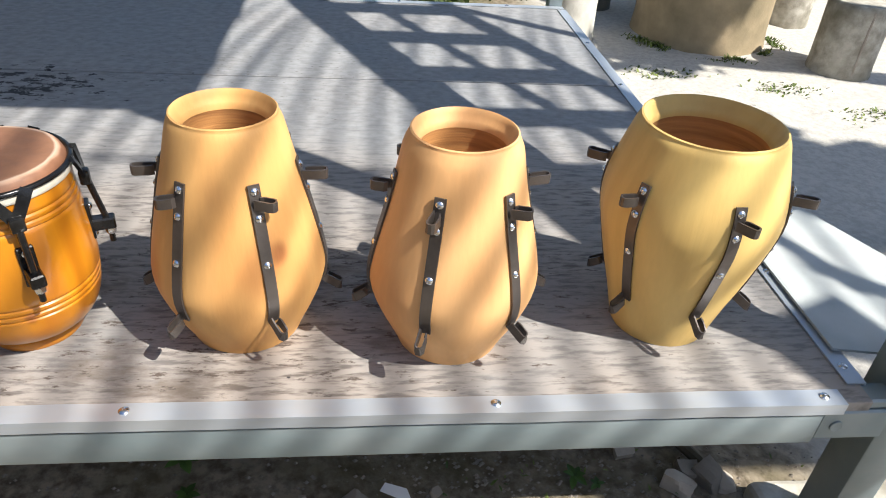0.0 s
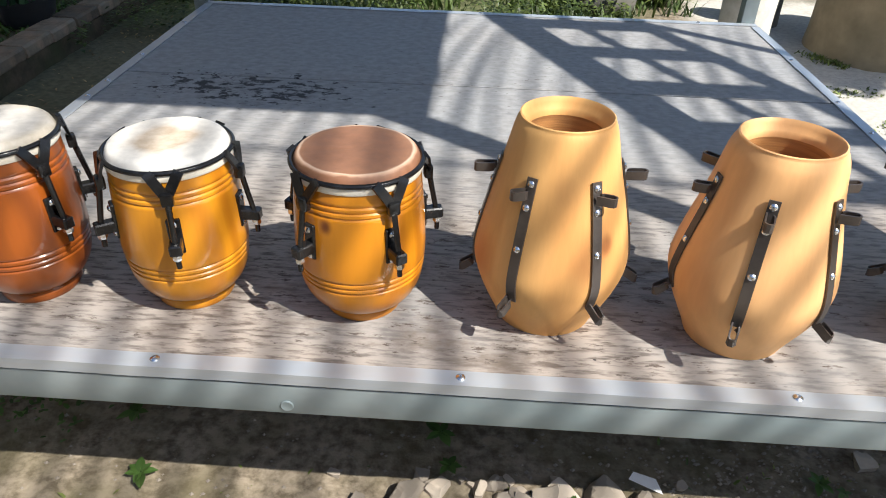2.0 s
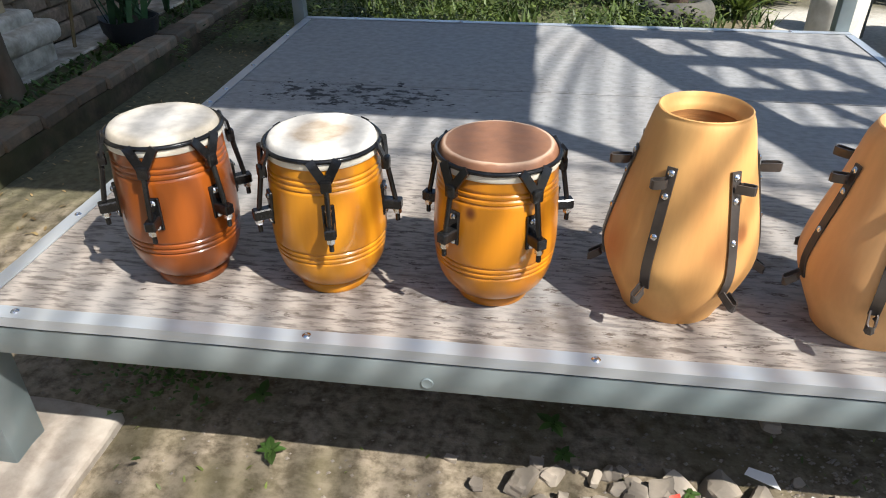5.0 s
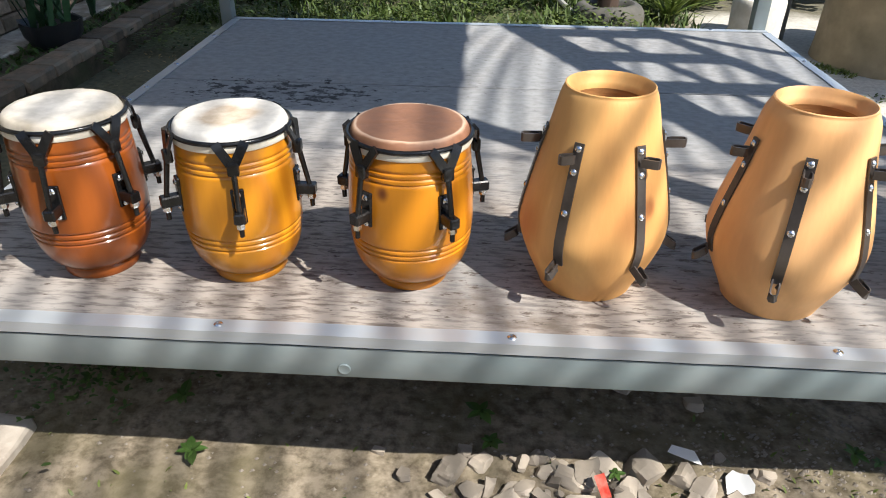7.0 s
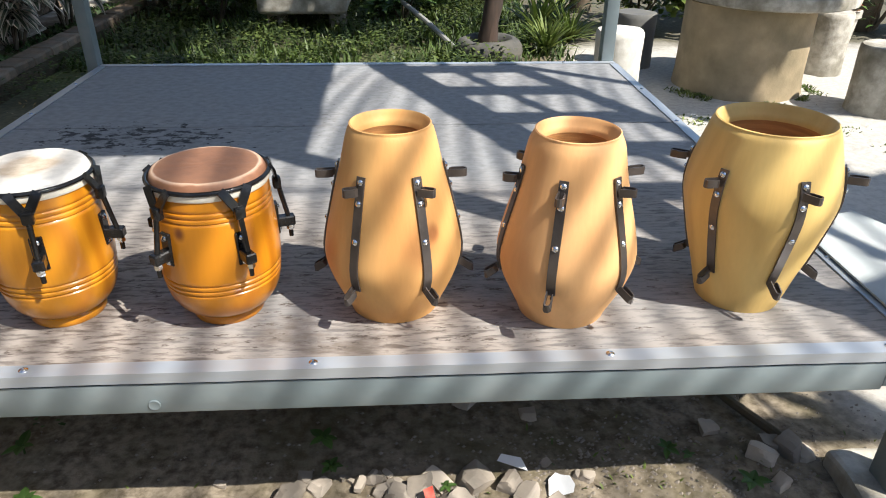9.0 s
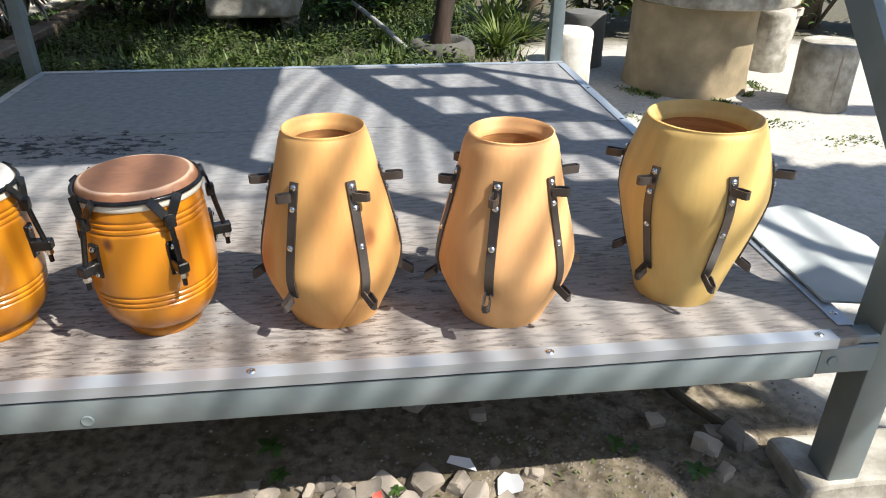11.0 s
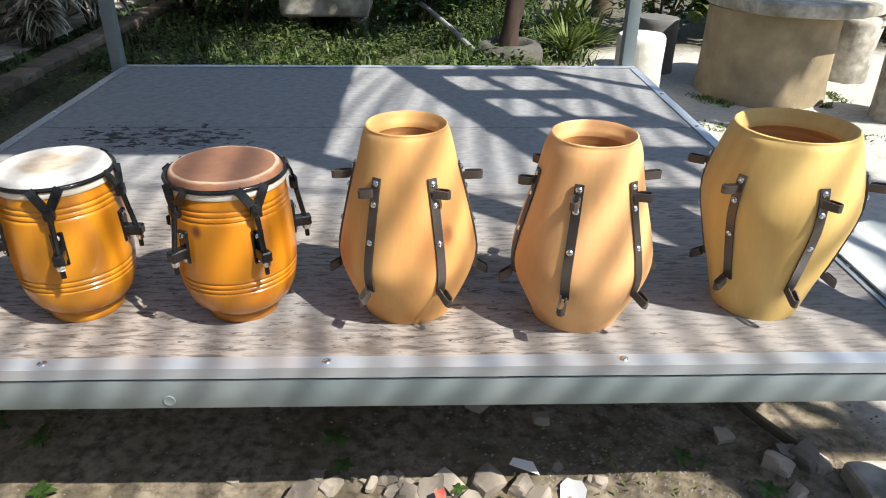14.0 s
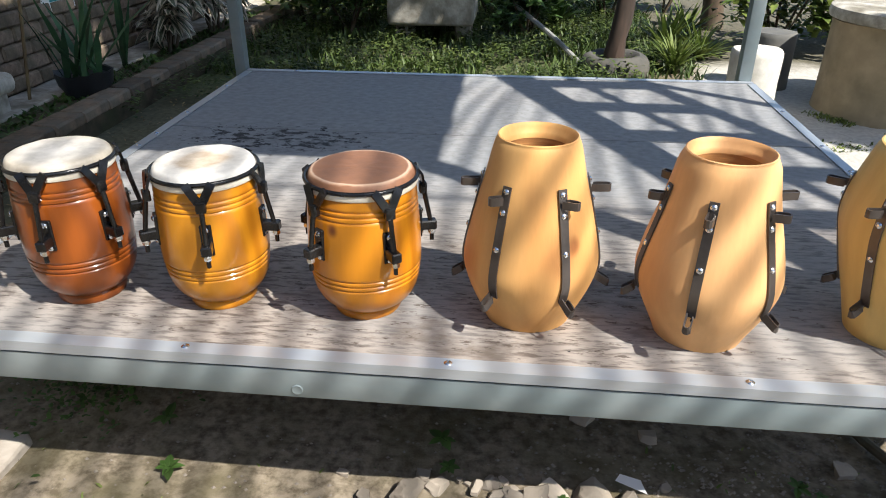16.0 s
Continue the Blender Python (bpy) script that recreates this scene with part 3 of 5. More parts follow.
def post_base():
    """Moulded foot of a masonry column standing in the bed."""
    ob = base("column_base", pose(-1.60, 1.72, 0.165), "grey moulded concrete column base against the brick wall", "column")
    bm = bmesh.new()
    box(bm, (-0.24, -0.36, 0), (0.27, 0.36, 0.11), 0.012, seg=2)
    part("plinth", bm, M_CONC, ob)
    bm = bmesh.new()
    box(bm, (-0.24, -0.40, 0.105), (0.31, 0.40, 0.20), 0.04, seg=4)
    part("torus_moulding", bm, M_CONC, ob)
    bm = bmesh.new()
    box(bm, (-0.24, -0.33, 0.19), (0.24, 0.33, 0.25), 0.02, seg=3)
    part("upper_moulding", bm, M_CONC, ob)
    bm = bmesh.new()
    box(bm, (-0.24, -0.26, 0.24), (0.17, 0.26, 2.3), 0.01)
    part("shaft", bm, M_PLASTER, ob)
    return ob


post_base()

# Plain wall added behind the walk to cut sky light and reflections.
bm = bmesh.new()
box(bm, (-8, -6.2, -0.1), (9, -6.0, 2.8))
thing("wall_south", bm, M_PLASTER, "plain wall added behind the walk to block sky light", "wall", kind="structure")

# ---- platform ----
platform = base("stage_platform", pose(0, 0, 0), "low plywood stage with aluminium edging on galvanised steel posts", "stage")
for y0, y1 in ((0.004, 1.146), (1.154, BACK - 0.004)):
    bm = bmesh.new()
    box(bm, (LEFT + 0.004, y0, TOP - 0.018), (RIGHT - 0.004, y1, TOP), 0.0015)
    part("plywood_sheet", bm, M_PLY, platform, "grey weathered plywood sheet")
# beams under the deck
for name, lo, hi in (("front_beam", (LEFT, 0.0, 0.374), (1.815, 0.045, 0.430)), ("back_beam", (LEFT, BACK - 0.045, 0.374), (RIGHT, BACK, 0.430)),
                     ("side_beam", (LEFT, 0.047, 0.374), (LEFT + 0.045, BACK - 0.047, 0.430)), ("side_beam", (RIGHT - 0.045, 0.047, 0.374), (RIGHT, BACK - 0.047, 0.430)),
                     ("joist", (0.5, 0.047, 0.376), (0.54, BACK - 0.047, 0.430)), ("joist", (1.2, 0.047, 0.376), (1.24, BACK - 0.047, 0.430))):
    bm = bmesh.new()
    box(bm, lo, hi, 0.003, seg=2)
    part(name, bm, M_STEEL, platform)


def angle_strip(a, b, inward):
    """An L-shaped aluminium edge: top flange and outer flange along a line from a to b."""
    a, b, n = Vector(a), Vector(b), Vector(inward)
    sec = [(-0.003, 0.0035), (0.026, 0.0035), (0.026, 0.001), (-0.0005, 0.001), (-0.0005, -0.0155), (-0.003, -0.0155)]
    bm = bmesh.new()
    steps = 40
    rings = []
    for k in range(steps + 1):
        p = a.lerp(b, k / steps) + Vector((0, 0, 0.0012 * noise.noise((k * 0.6, a.x, a.y)))) + n * 0.001 * noise.noise((k * 0.4, 4, a.x))
        rings.append([bm.verts.new(p + n * u + Vector((0, 0, v))) for u, v in sec])
    for r, s in zip(rings, rings[1:]):
        for i in range(6):
            j = (i + 1) % 6
            bm.faces.new((r[i], r[j], s[j], s[i]))
    bm.faces.new(rings[0])
    bm.faces.new(rings[-1])
    return bm


strips = []
for a, b, n in (((LEFT, 0, TOP), (1.838, 0, TOP), (0, 1, 0)), ((LEFT, 0.036, TOP), (LEFT, BACK - 0.036, TOP), (1, 0, 0)),
                ((RIGHT, 0.036, TOP), (RIGHT, BACK - 0.036, TOP), (-1, 0, 0)), ((LEFT, BACK, TOP), (RIGHT, BACK, TOP), (0, -1, 0))):
    strips.append(part("edge_strip", angle_strip(a, b, n), M_ALU, platform, "aluminium edge strip", smooth=0.3))
bm = screw_head(bmesh.new(), 0.0068, 0.0036)
screw_me = link("screw", bm, M_BOLT)
for k, pts in enumerate(([(x, 0.013) for x in (-0.007, 0.47, 0.90, 1.36, 1.812)], [(LEFT + 0.013, y) for y in (0.05, 0.32, 0.95, 1.06, 1.28, 1.62)],
                         [(RIGHT - 0.013, y) for y in (0.07, 0.30, 0.62, 0.95, 1.15, 1.5)], [(x, BACK - 0.013) for x in (0.1, 0.5, 0.9, 1.3, 1.68)])):
    for x, y in pts:
        s = new("screw", screw_me)
        s.parent = strips[k]
        s.matrix_basis = pose(x, y, TOP + 0.0034, 0, 0, x * 900)
# welded bolt plates on the front beam
for x, yy in ((0.655, -0.0015), (1.843, 0.0025)):
    bm = lathe(bmesh.new(), [(0, 0.0004), (0.007, 0.0005), (0.0085, 0.0009), (0.0095, 0.0003), (0.0095, -0.002), (0, -0.002)], 20)
    part("welded_plug", bm, M_STEEL, platform, m=pose(x, yy, 0.391 if x < 1 else 0.404, 90))


def steel_post(x0, x1, y0, y1, z0, z1):
    bm = bmesh.new()
    box(bm, (x0, y0, z0), (x1, y1, z1), 0.004, seg=2)
    return part("post", bm, M_STEEL, platform, "galvanised square steel post")


steel_post(1.922, 1.986, 0.012, 0.078, 0.105, 2.40)
steel_post(-0.185, -0.122, 0.003, 0.088, 0.085, 2.40)
steel_post(-0.148, -0.104, 1.875, 1.925, 0.05, 2.40)
steel_post(1.835, 1.884, 1.904, 1.955, 0.05, 2.40)
bm = bmesh.new()
box(bm, (1.816, 0.004, 0.376), (1.9215, 0.046, 0.431), 0.003)
box(bm, (1.840, 0.008, 0.4315), (1.9215, 0.044, 0.4475), 0.003)
part("corner_bracket", bm, M_STEEL, platform)
# long brace from the front post up to the side of the roof
bm = ribbon(bmesh.new(), [(1.945, 0.045, 0.69), (1.945, 1.73, 2.38)], (1, 0, 0), 0.055, 0.058)
part("side_brace", bm, M_STEEL, platform, "diagonal steel brace")
bm = bmesh.new()
for x0, x1, y0, y1 in ((-0.25, 2.05, 0.02, 0.08), (-0.25, 2.05, 1.9, 1.96), (-0.25, -0.19, 0.08, 1.9), (1.99, 2.05, 0.08, 1.9)):
    box(bm, (x0, y0, 2.36), (x1, y1, 2.42))
part("roof_frame", bm, M_STEEL, platform)
# corrugated roof sheet over the stage
bm = bmesh.new()
n = 120
ra = [bm.verts.new((-0.28 + 2.33 * i / n, 0.0, 2.435 + 0.012 * math.sin(i * 1.3))) for i in range(n + 1)]
rb = [bm.verts.new((v.co.x, 2.05, v.co.z)) for v in ra]
for i in range(n):
    bm.faces.new((ra[i], ra[i + 1], rb[i + 1], rb[i]))
ret = bmesh.ops.solidify(bm, geom=bm.faces[:], thickness=0.003)
part("roof_sheet", bm, M_ROOF, platform)

# lattice frame added beside the roof: casts the ladder of shade on the deck
LAT = Vector((0.66 * 1.97, -0.47 * 1.97, 0))
awning = base("shade_lattice", pose(0, 0, 0), "open lattice frame added out of view to shade the deck", "awning")
for x_at, slope, w in ((1.010, 0.44, 0.082), (1.262, 0.50, 0.036), (1.512, 0.50, 0.066)):
    a, b = [Vector((x_at + slope * (1.755 - y), y, 2.42)) + LAT for y in (2.25, 0.25)]
    part("rail", ribbon(bmesh.new(), [a, b], (1, 0, 0), w, 0.03), M_STEEL, awning)
for y_at in (1.813, 1.517, 1.216, 0.938, 0.648):
    a = Vector((1.010 + 0.44 * (1.755 - y_at), y_at, 2.40)) + LAT
    b = Vector((1.512 + 0.50 * (1.755 - y_at), y_at, 2.40)) + LAT
    part("cross_bar", ribbon(bmesh.new(), [a, b], (0, 1, 0), 0.108, 0.012), M_STEEL, awning)
# closer boards at the front end, added to shade the ground by the post
LOW = Vector((0.66 * 2.353, -0.47 * 2.353, 0))
for x_at, w, low in ((1.626, 0.200, -0.08), (1.853, 0.018, 0.21), (2.045, 0.090, 0.27)):
    a, b = [Vector((x_at + 0.45 * (0.328 - y), y, 2.42)) + LOW for y in (0.375, low)]
    part("rail", ribbon(bmesh.new(), [a, b], (1, 0, 0), w, 0.012), M_STEEL, awning)
for y_at, w, end in ((0.246, 0.090, 2.12), (0.108, 0.066, 1.835), (-0.010, 0.155, 1.80)):
    a, b = Vector((1.626 + 0.45 * (0.328 - y_at), y_at, 2.405)) + LOW, Vector((end, y_at, 2.405)) + LOW
    part("cross_bar", ribbon(bmesh.new(), [a, b], (0, 1, 0), w, 0.010), M_STEEL, awning)
for x, y in ((2.75, 0.95), (3.25, -0.6)):
    bm = tube(bmesh.new(), [(x, y, 0.0), (x, y, 2.39)], 0.025, 8)
    part("pole", bm, M_STEEL, awning)

# ---- footings and loose sheet ----


def rough_slab(name, lo, hi, label, seed, rough=0.013, material=M_FOOT, cat="footing"):
    bm = bmesh.new()
    box(bm, lo, hi, 0.012, seg=2)
    bmesh.ops.subdivide_edges(bm, edges=bm.edges[:], cuts=7, use_grid_fill=True)
    for v in bm.verts:
        q = Vector((v.co.x * 14 + seed, v.co.y * 14, v.co.z * 14))
        v.co += Vector((noise.noise(q), noise.noise(q + Vector((9, 0, 0))), noise.noise(q + Vector((0, 9, 0))))) * rough
    return thing(name, bm, material, label, cat, smooth=0.35)


rough_slab("concrete_footing", (1.872, 0.0, -0.05), (2.25, 0.14, 0.112), "rough pale concrete footing under the stage post", 3, 0.006, M_CONC)
rough_slab("concrete_footing", (-0.62, -0.45, -0.05), (0.0, 0.175, 0.092), "crumbling concrete footing slab under the stage post", 8)
bm = bmesh.new()
sheet = [(1.872, 0.10), (1.872, 0.45), (2.06, 0.525), (2.14, 0.36), (2.11, 0.22), (1.985, 0.09)]
top = [bm.verts.new((x, y, 0.4565 - 0.08 * max(0, x - 1.89) + 0.02 * max(0, x - 1.9) * math.sin(9 * y))) for x, y in sheet]
bm.faces.new(top)
bmesh.ops.subdivide_edges(bm, edges=bm.edges[:], cuts=3)
bmesh.ops.solidify(bm, geom=bm.faces[:], thickness=0.004)
thing("sheet_metal_scrap", bm, M_SHEET, "pale bent sheet metal piece lying beside the stage edge", "sheet metal")
# ---- drums ----


def radius_at(profile, z):
    for (r0, z0), (r1, z1) in zip(profile, profile[1:]):
        if z0 <= z <= z1:
            return r0 + (r1 - r0) * (z - z0) / (z1 - z0)
    return profile[-1][0] if z > profile[-1][1] else profile[0][0]


def smooth_profile(points, n=44):
    return [(p.x, p.y) for p in spline([(r, z, 0) for r, z in points], n)]


def strap(drum, profile, angle, z0, z1, bolts, turn):
    """A riveted steel strap bent to the shell, with a folded loop at each end."""
    m = pose(0, 0, 0, 0, 0, math.degrees(angle))
    pts = [(radius_at(profile, z0 + (z1 - z0) * k / 14) + 0.0022, 0, z0 + (z1 - z0) * k / 14) for k in range(15)]
    ob = part("strap", ribbon(bmesh.new(), pts, (0, 1, 0), 0.0145, 0.0026), M_STRAP, drum, "dark steel strap", m, smooth=0.3)
    for z in bolts:
        r = radius_at(profile, z)
        r2 = radius_at(profile, z + 0.01)
        tilt = math.degrees(math.atan2(r - r2, 0.01))
        bm = screw_head(bmesh.new(), 0.0050, 0.0036, pose(0, 0, 0))
        part("bolt", bm, M_BOLT, ob, "zinc bolt", pose(r + 0.0032, 0, z, 0, 90 - tilt, 0))
    for z, swing, droop in ((z1 - 0.021, turn, 0.0), (z0 + 0.004, turn * 0.3, -0.012)):
        r = radius_at(profile, z) + 0.003
        length, gap = (0.018, 0.005) if droop else ((0.026, 0.0055) if abs(swing) < 0.3 else (0.02, 0.0055))
        c, s = math.cos(swing), math.sin(swing)
        path = [(0, -gap), (length * 0.5, -gap), (length, -gap)] + [(length + gap * math.sin(a), -gap * math.cos(a)) for a in (0.6, 1.2, 1.9, 2.5)] + [(length, gap), (length * 0.4, gap * 0.95), (0.004, gap * 0.5)]
        loop = [(r + x * c - y * s, x * s + y * c, z + droop * x / length) for x, y in path]
        part("loop", ribbon(bmesh.new(), loop, (0, 0, 1), 0.0128, 0.0022), M_STRAP, ob, "folded steel loop", smooth=0.5)
    return ob


def raw_drum(at, points, height, rim, opening, material, angles, z0, z1, bolts, label, dip, swings):
    """An unfinished wooden drum shell, open at the top."""
    ob = base("drum_shell", pose(at[0], at[1], TOP + 0.0005), label, "drum", "raw drum shells on the stage")
    outer = smooth_profile(points)
    lip = [(rim + (opening - rim) * k / 6, height + 0.0045 * math.sin(math.pi * min(1, 0.15 + 1.5 * k / 6)) - dip * (k / 6) ** 1.5) for k in range(7)]
    inner = []
    for k in range(14):
        z = height - 0.006 - dip - (height - 0.03) * k / 13
        inner.append((min(radius_at(outer, z) - 0.02, opening + 0.0015 * math.sin(k * 2.4) + 0.03 * k / 13), z))
    for nm, prof, mm in (("shell", outer + lip + inner[:1], material), ("inner_wall", inner + [(0, inner[-1][1])], M_INNER)):
        bm = lathe(bmesh.new(), prof, 72, wobble=0.006)
        for v in bm.verts:
            x, y, z = v.co
            v.co.x += 0.0012 * noise.noise((x * 8, y * 8, z * 8))
            v.co.y += 0.0012 * noise.noise((x * 8 + 5, y * 8, z * 8))
        part(nm, bm, mm, ob, "" if nm == "shell" else "dark raw wood inside", smooth=0.9)
    for a, sw in zip(angles, swings):
        strap(ob, outer, radians(a), z0, z1, bolts, sw)
    return ob


P4 = [(0.074, 0), (0.080, 0.015), (0.0945, 0.045), (0.1075, 0.078), (0.1135, 0.108), (0.1095, 0.14), (0.1005, 0.18), (0.091, 0.22), (0.081, 0.26), (0.073, 0.295), (0.068, 0.313), (0.064, 0.321)]
P5 = [(0.0724, 0), (0.0782, 0.015), (0.0926, 0.045), (0.1071, 0.078), (0.1144, 0.110), (0.1110, 0.14), (0.1013, 0.18), (0.0907, 0.22), (0.0820, 0.26), (0.0753, 0.295), (0.0704, 0.308), (0.0666, 0.315)]
P6 = [(0.0710, 0), (0.0768, 0.02), (0.0874, 0.06), (0.0989, 0.10), (0.1099, 0.145), (0.1186, 0.185), (0.1205, 0.21), (0.1171, 0.24), (0.1094, 0.27), (0.1003, 0.300), (0.0965, 0.312), (0.0922, 0.319)]
raw_drum((1.024, 0.190), P4, 0.322, 0.064, 0.052, M_RAW[0], [-122 + 60 * k for k in range(6)], 0.078, 0.262, (0.254, 0.222, 0.163),
         "unfinished golden wood drum shell with steel straps and dark knots", 0.015, (-0.75, 0.75, 0.1, 0.1, 0.1, 0.1))
raw_drum((1.311, 0.160), P5, 0.316, 0.0666, 0.054, M_RAW[1], [-113 + 60 * k for k in range(6)], 0.086, 0.266, (0.258, 0.226, 0.165),
         "unfinished pinkish wood drum shell with riveted steel straps", 0.015, (0.0, 0.7, 0.1, 0.1, 0.1, -0.4))
raw_drum((1.637, 0.190), P6, 0.320, 0.0922, 0.076, M_RAW[2], [-148 + 60 * k for k in range(6)], 0.073, 0.262, (0.254, 0.222, 0.163),
         "wide-mouthed yellowish wood drum shell with dark steel straps", 0.018, (-0.5, 0.6, 0.1, 0.1, 0.1, -0.1))

F = [(0.060, 0.016), (0.0775, 0.030), (0.0885, 0.050), (0.0942, 0.075), (0.0970, 0.105), (0.0967, 0.135), (0.0950, 0.170), (0.0925, 0.205), (0.0900, 0.236)]


def lug(drum, profile, angle, hoop_r, hoop_z):
    """Side bracket with a threaded hook rod that pulls the hoop down."""
    r = radius_at(profile, 0.16)
    m = pose(0, 0, 0, 0, 0, math.degrees(angle))
    bm = bmesh.new()
    box(bm, (r - 0.004, -0.0095, 0.127), (r + 0.0035, 0.0095, 0.182), 0.0015)
    box(bm, (r + 0.001, -0.0085, 0.138), (r + 0.030, 0.0085, 0.155), 0.002)
    body = part("lug", bm, M_BLACK, drum, "black steel tension lug", m)
    for z in (0.174, 0.133):
        part("bolt", screw_head(bmesh.new(), 0.0052, 0.004), M_BOLT, body, "zinc bolt", pose(r + 0.003, 0, z, 0, 90, 0))
    x0 = hoop_r + 0.0125
    x1 = r + 0.022
    zj = hoop_z - 0.031
    part("hook_rod", tube(bmesh.new(), [(x0, 0, zj + 0.004), (x0 + (x1 - x0) * 0.4, 0, zj * 0.6 + 0.058), (x1, 0, 0.142), (x1, 0, 0.116)], [0.0044, 0.0042, 0.0040, 0.0038], 8), M_BLACK, body)
    part("nut", lathe(bmesh.new(), [(0, 0.004), (0.0062, 0.004), (0.0070, 0), (0.0062, -0.004), (0, -0.004)], 6), M_BOLT, body, "steel nut", pose(x1, 0, 0.1335))
    for s in (-1, 1):
        arc = []
        for k in range(7):
            q = k / 6
            a = s * (0.225 - 0.225 * q ** 1.1)
            rr = hoop_r + 0.0070 + 0.0055 * q
            arc.append((rr * math.cos(a), rr * math.sin(a), hoop_z + 0.003 - 0.035 * q ** 1.2))
        part("claw", ribbon(bmesh.new(), arc, (0, 1, 0.35 * s), 0.0135, 0.0042), M_BLACK, body, smooth=0.5)
    bm = bmesh.new()
    box(bm, (hoop_r + 0.006, -0.0085, zj - 0.012), (hoop_r + 0.019, 0.0085, zj + 0.008), 0.003, seg=2)
    part("claw_block", bm, M_BLACK, body)


def finished_drum(at, k, zk, material, skin, lugs, first, label, collar_label):
    """A lacquered barrel drum with a skin head, black hoop and tension lugs; k and zk stretch its girth and height."""
    ob = base("hand_drum", pose(at[0], at[1], TOP + 0.0005, 0, 0, 0), label, "drum", "finished hand drums on the stage")
    prof = [(r * k, z * zk) for r, z in smooth_profile(F, 130)]
    grooved = []
    for r, z in prof:
        cut = sum(0.0024 * math.exp(-((z / zk - g) / 0.0017) ** 2) for g in (0.076, 0.085, 0.094, 0.199, 0.208, 0.217))
        grooved.append((r - cut, z))
    bm = lathe(bmesh.new(), [(0.06 * k, 0.0165 * zk)] + grooved + [(0.084 * k, 0.2365 * zk), (0, 0.2365 * zk)], 64)
    part("shell", bm, material, ob, smooth=0.5)
    bm = lathe(bmesh.new(), [(0, 0.004), (0.045, 0.003), (0.05, 0), (0.0575, 0), (0.0595, 0.004), (0.0595, 0.012), (0.057, 0.017 * zk), (0, 0.017 * zk)], 56)
    part("foot_ring", bm, material, ob)
    top = 0.2500 * zk
    bm = lathe(bmesh.new(), [(0.084 * k, top - 0.0145), (0.0915 * k, top - 0.0142), (0.0930 * k, top - 0.011), (0.0928 * k, top - 0.0045), (0.090 * k, top - 0.002), (0.084 * k, top - 0.002)], 64, wobble=0.004)
    part("skin_collar", bm, M_COLLAR, ob, collar_label)
    bm = lathe(bmesh.new(), [(0.0895 * k, top - 0.0017), (0.0880 * k, top + 0.0025), (0.0862 * k, top + 0.0068), (0.0838 * k, top + 0.0098), (0.0808 * k, top + 0.0113), (0.072 * k, top + 0.0117),
                             (0.045 * k, top + 0.0114), (0.02 * k, top + 0.0112), (0, top + 0.0112)], 72)
    for v in bm.verts:
        a = math.atan2(v.co.y, v.co.x)
        v.co.z += 0.0007 * noise.noise((3 * math.cos(a) + at[0] * 9, 3 * math.sin(a), v.co.z * 40))
    part("skin_head", bm, skin, ob, smooth=0.9)
    ring = []
    for a in range(13):
        t = 2 * math.pi * a / 12
        ring.append((0.0926 * k + 0.0036 * math.cos(t), top + 0.0036 * math.sin(t)))
    part("hoop", lathe(bmesh.new(), ring, 64), M_BLACK, ob, "round black steel hoop")
    for i in range(lugs):
        lug(ob, prof, radians(first + 360 / lugs * i), 0.0898 * k, top)
    return ob


finished_drum((0.2185, 0.178), 0.945, 1.04, M_LACQ[0], M_SKIN[0], 6, -84.5, "glossy red-brown hand drum with greyish cream skin", "cream skin collar")
finished_drum((0.469, 0.186), 0.955, 1.0, M_LACQ[1], M_SKIN[1], 5, -73, "glossy amber hand drum with white stained skin", "cream skin collar")
finished_drum((0.739, 0.183), 1.0, 1.0, M_LACQ[2], M_SKIN[2], 5, -126, "glossy amber hand drum with brown hide skin and knot", "pale skin collar")

# ---- garden furniture ----


def stool(name, at, r, h, label, seed, split=False, material=M_CONC, z=0.06):
    ob = base(name, pose(at[0], at[1], z), label, "stool", "concrete garden stools")
    bm = lathe(bmesh.new(), [(0, -0.03), (r * 1.02, -0.03), (r * 1.02, 0.02), (r, 0.06), (r * 0.99, h * 0.5), (r, h - 0.03), (r * 0.985, h - 0.010), (r * 0.93, h), (0, h + 0.002)], 40)
    for v in bm.verts:
        q = Vector((v.co.x * 9 + seed, v.co.y * 9, v.co.z * 9))
        v.co.x *= 1 + 0.02 * noise.noise(q)
        v.co.y *= 1 + 0.02 * noise.noise(q)
        v.co.z += 0.006 * noise.noise(q + Vector((3, 3, 3))) * (v.co.z > 0.1)
    part("body", bm, material, ob)
    if split:
        bm = bmesh.new()
        box(bm, (-0.004, -r * 1.012, 0), (0.004, -r * 0.97, h - 0.02))
        part("mould_seam", bm, M_FOOT, ob, m=pose(0, 0, 0, 0, 0, -8))
    return ob


stool("concrete_stool", (2.185, 2.83), 0.124, 0.335, "pale round concrete garden stool in full sun", 1, material=M_PALE)
stool("concrete_stool", (2.44, 3.40), 0.125, 0.325, "weathered dark concrete stool in shade", 5, material=M_DARK_STOOL)
stool("concrete_stool", (3.40, 2.43), 0.14, 0.335, "concrete stool cast in two halves with seam", 9, split=True)
stool("concrete_stool", (3.53, 3.20), 0.12, 0.36, "grey concrete stool behind the garden table", 12)

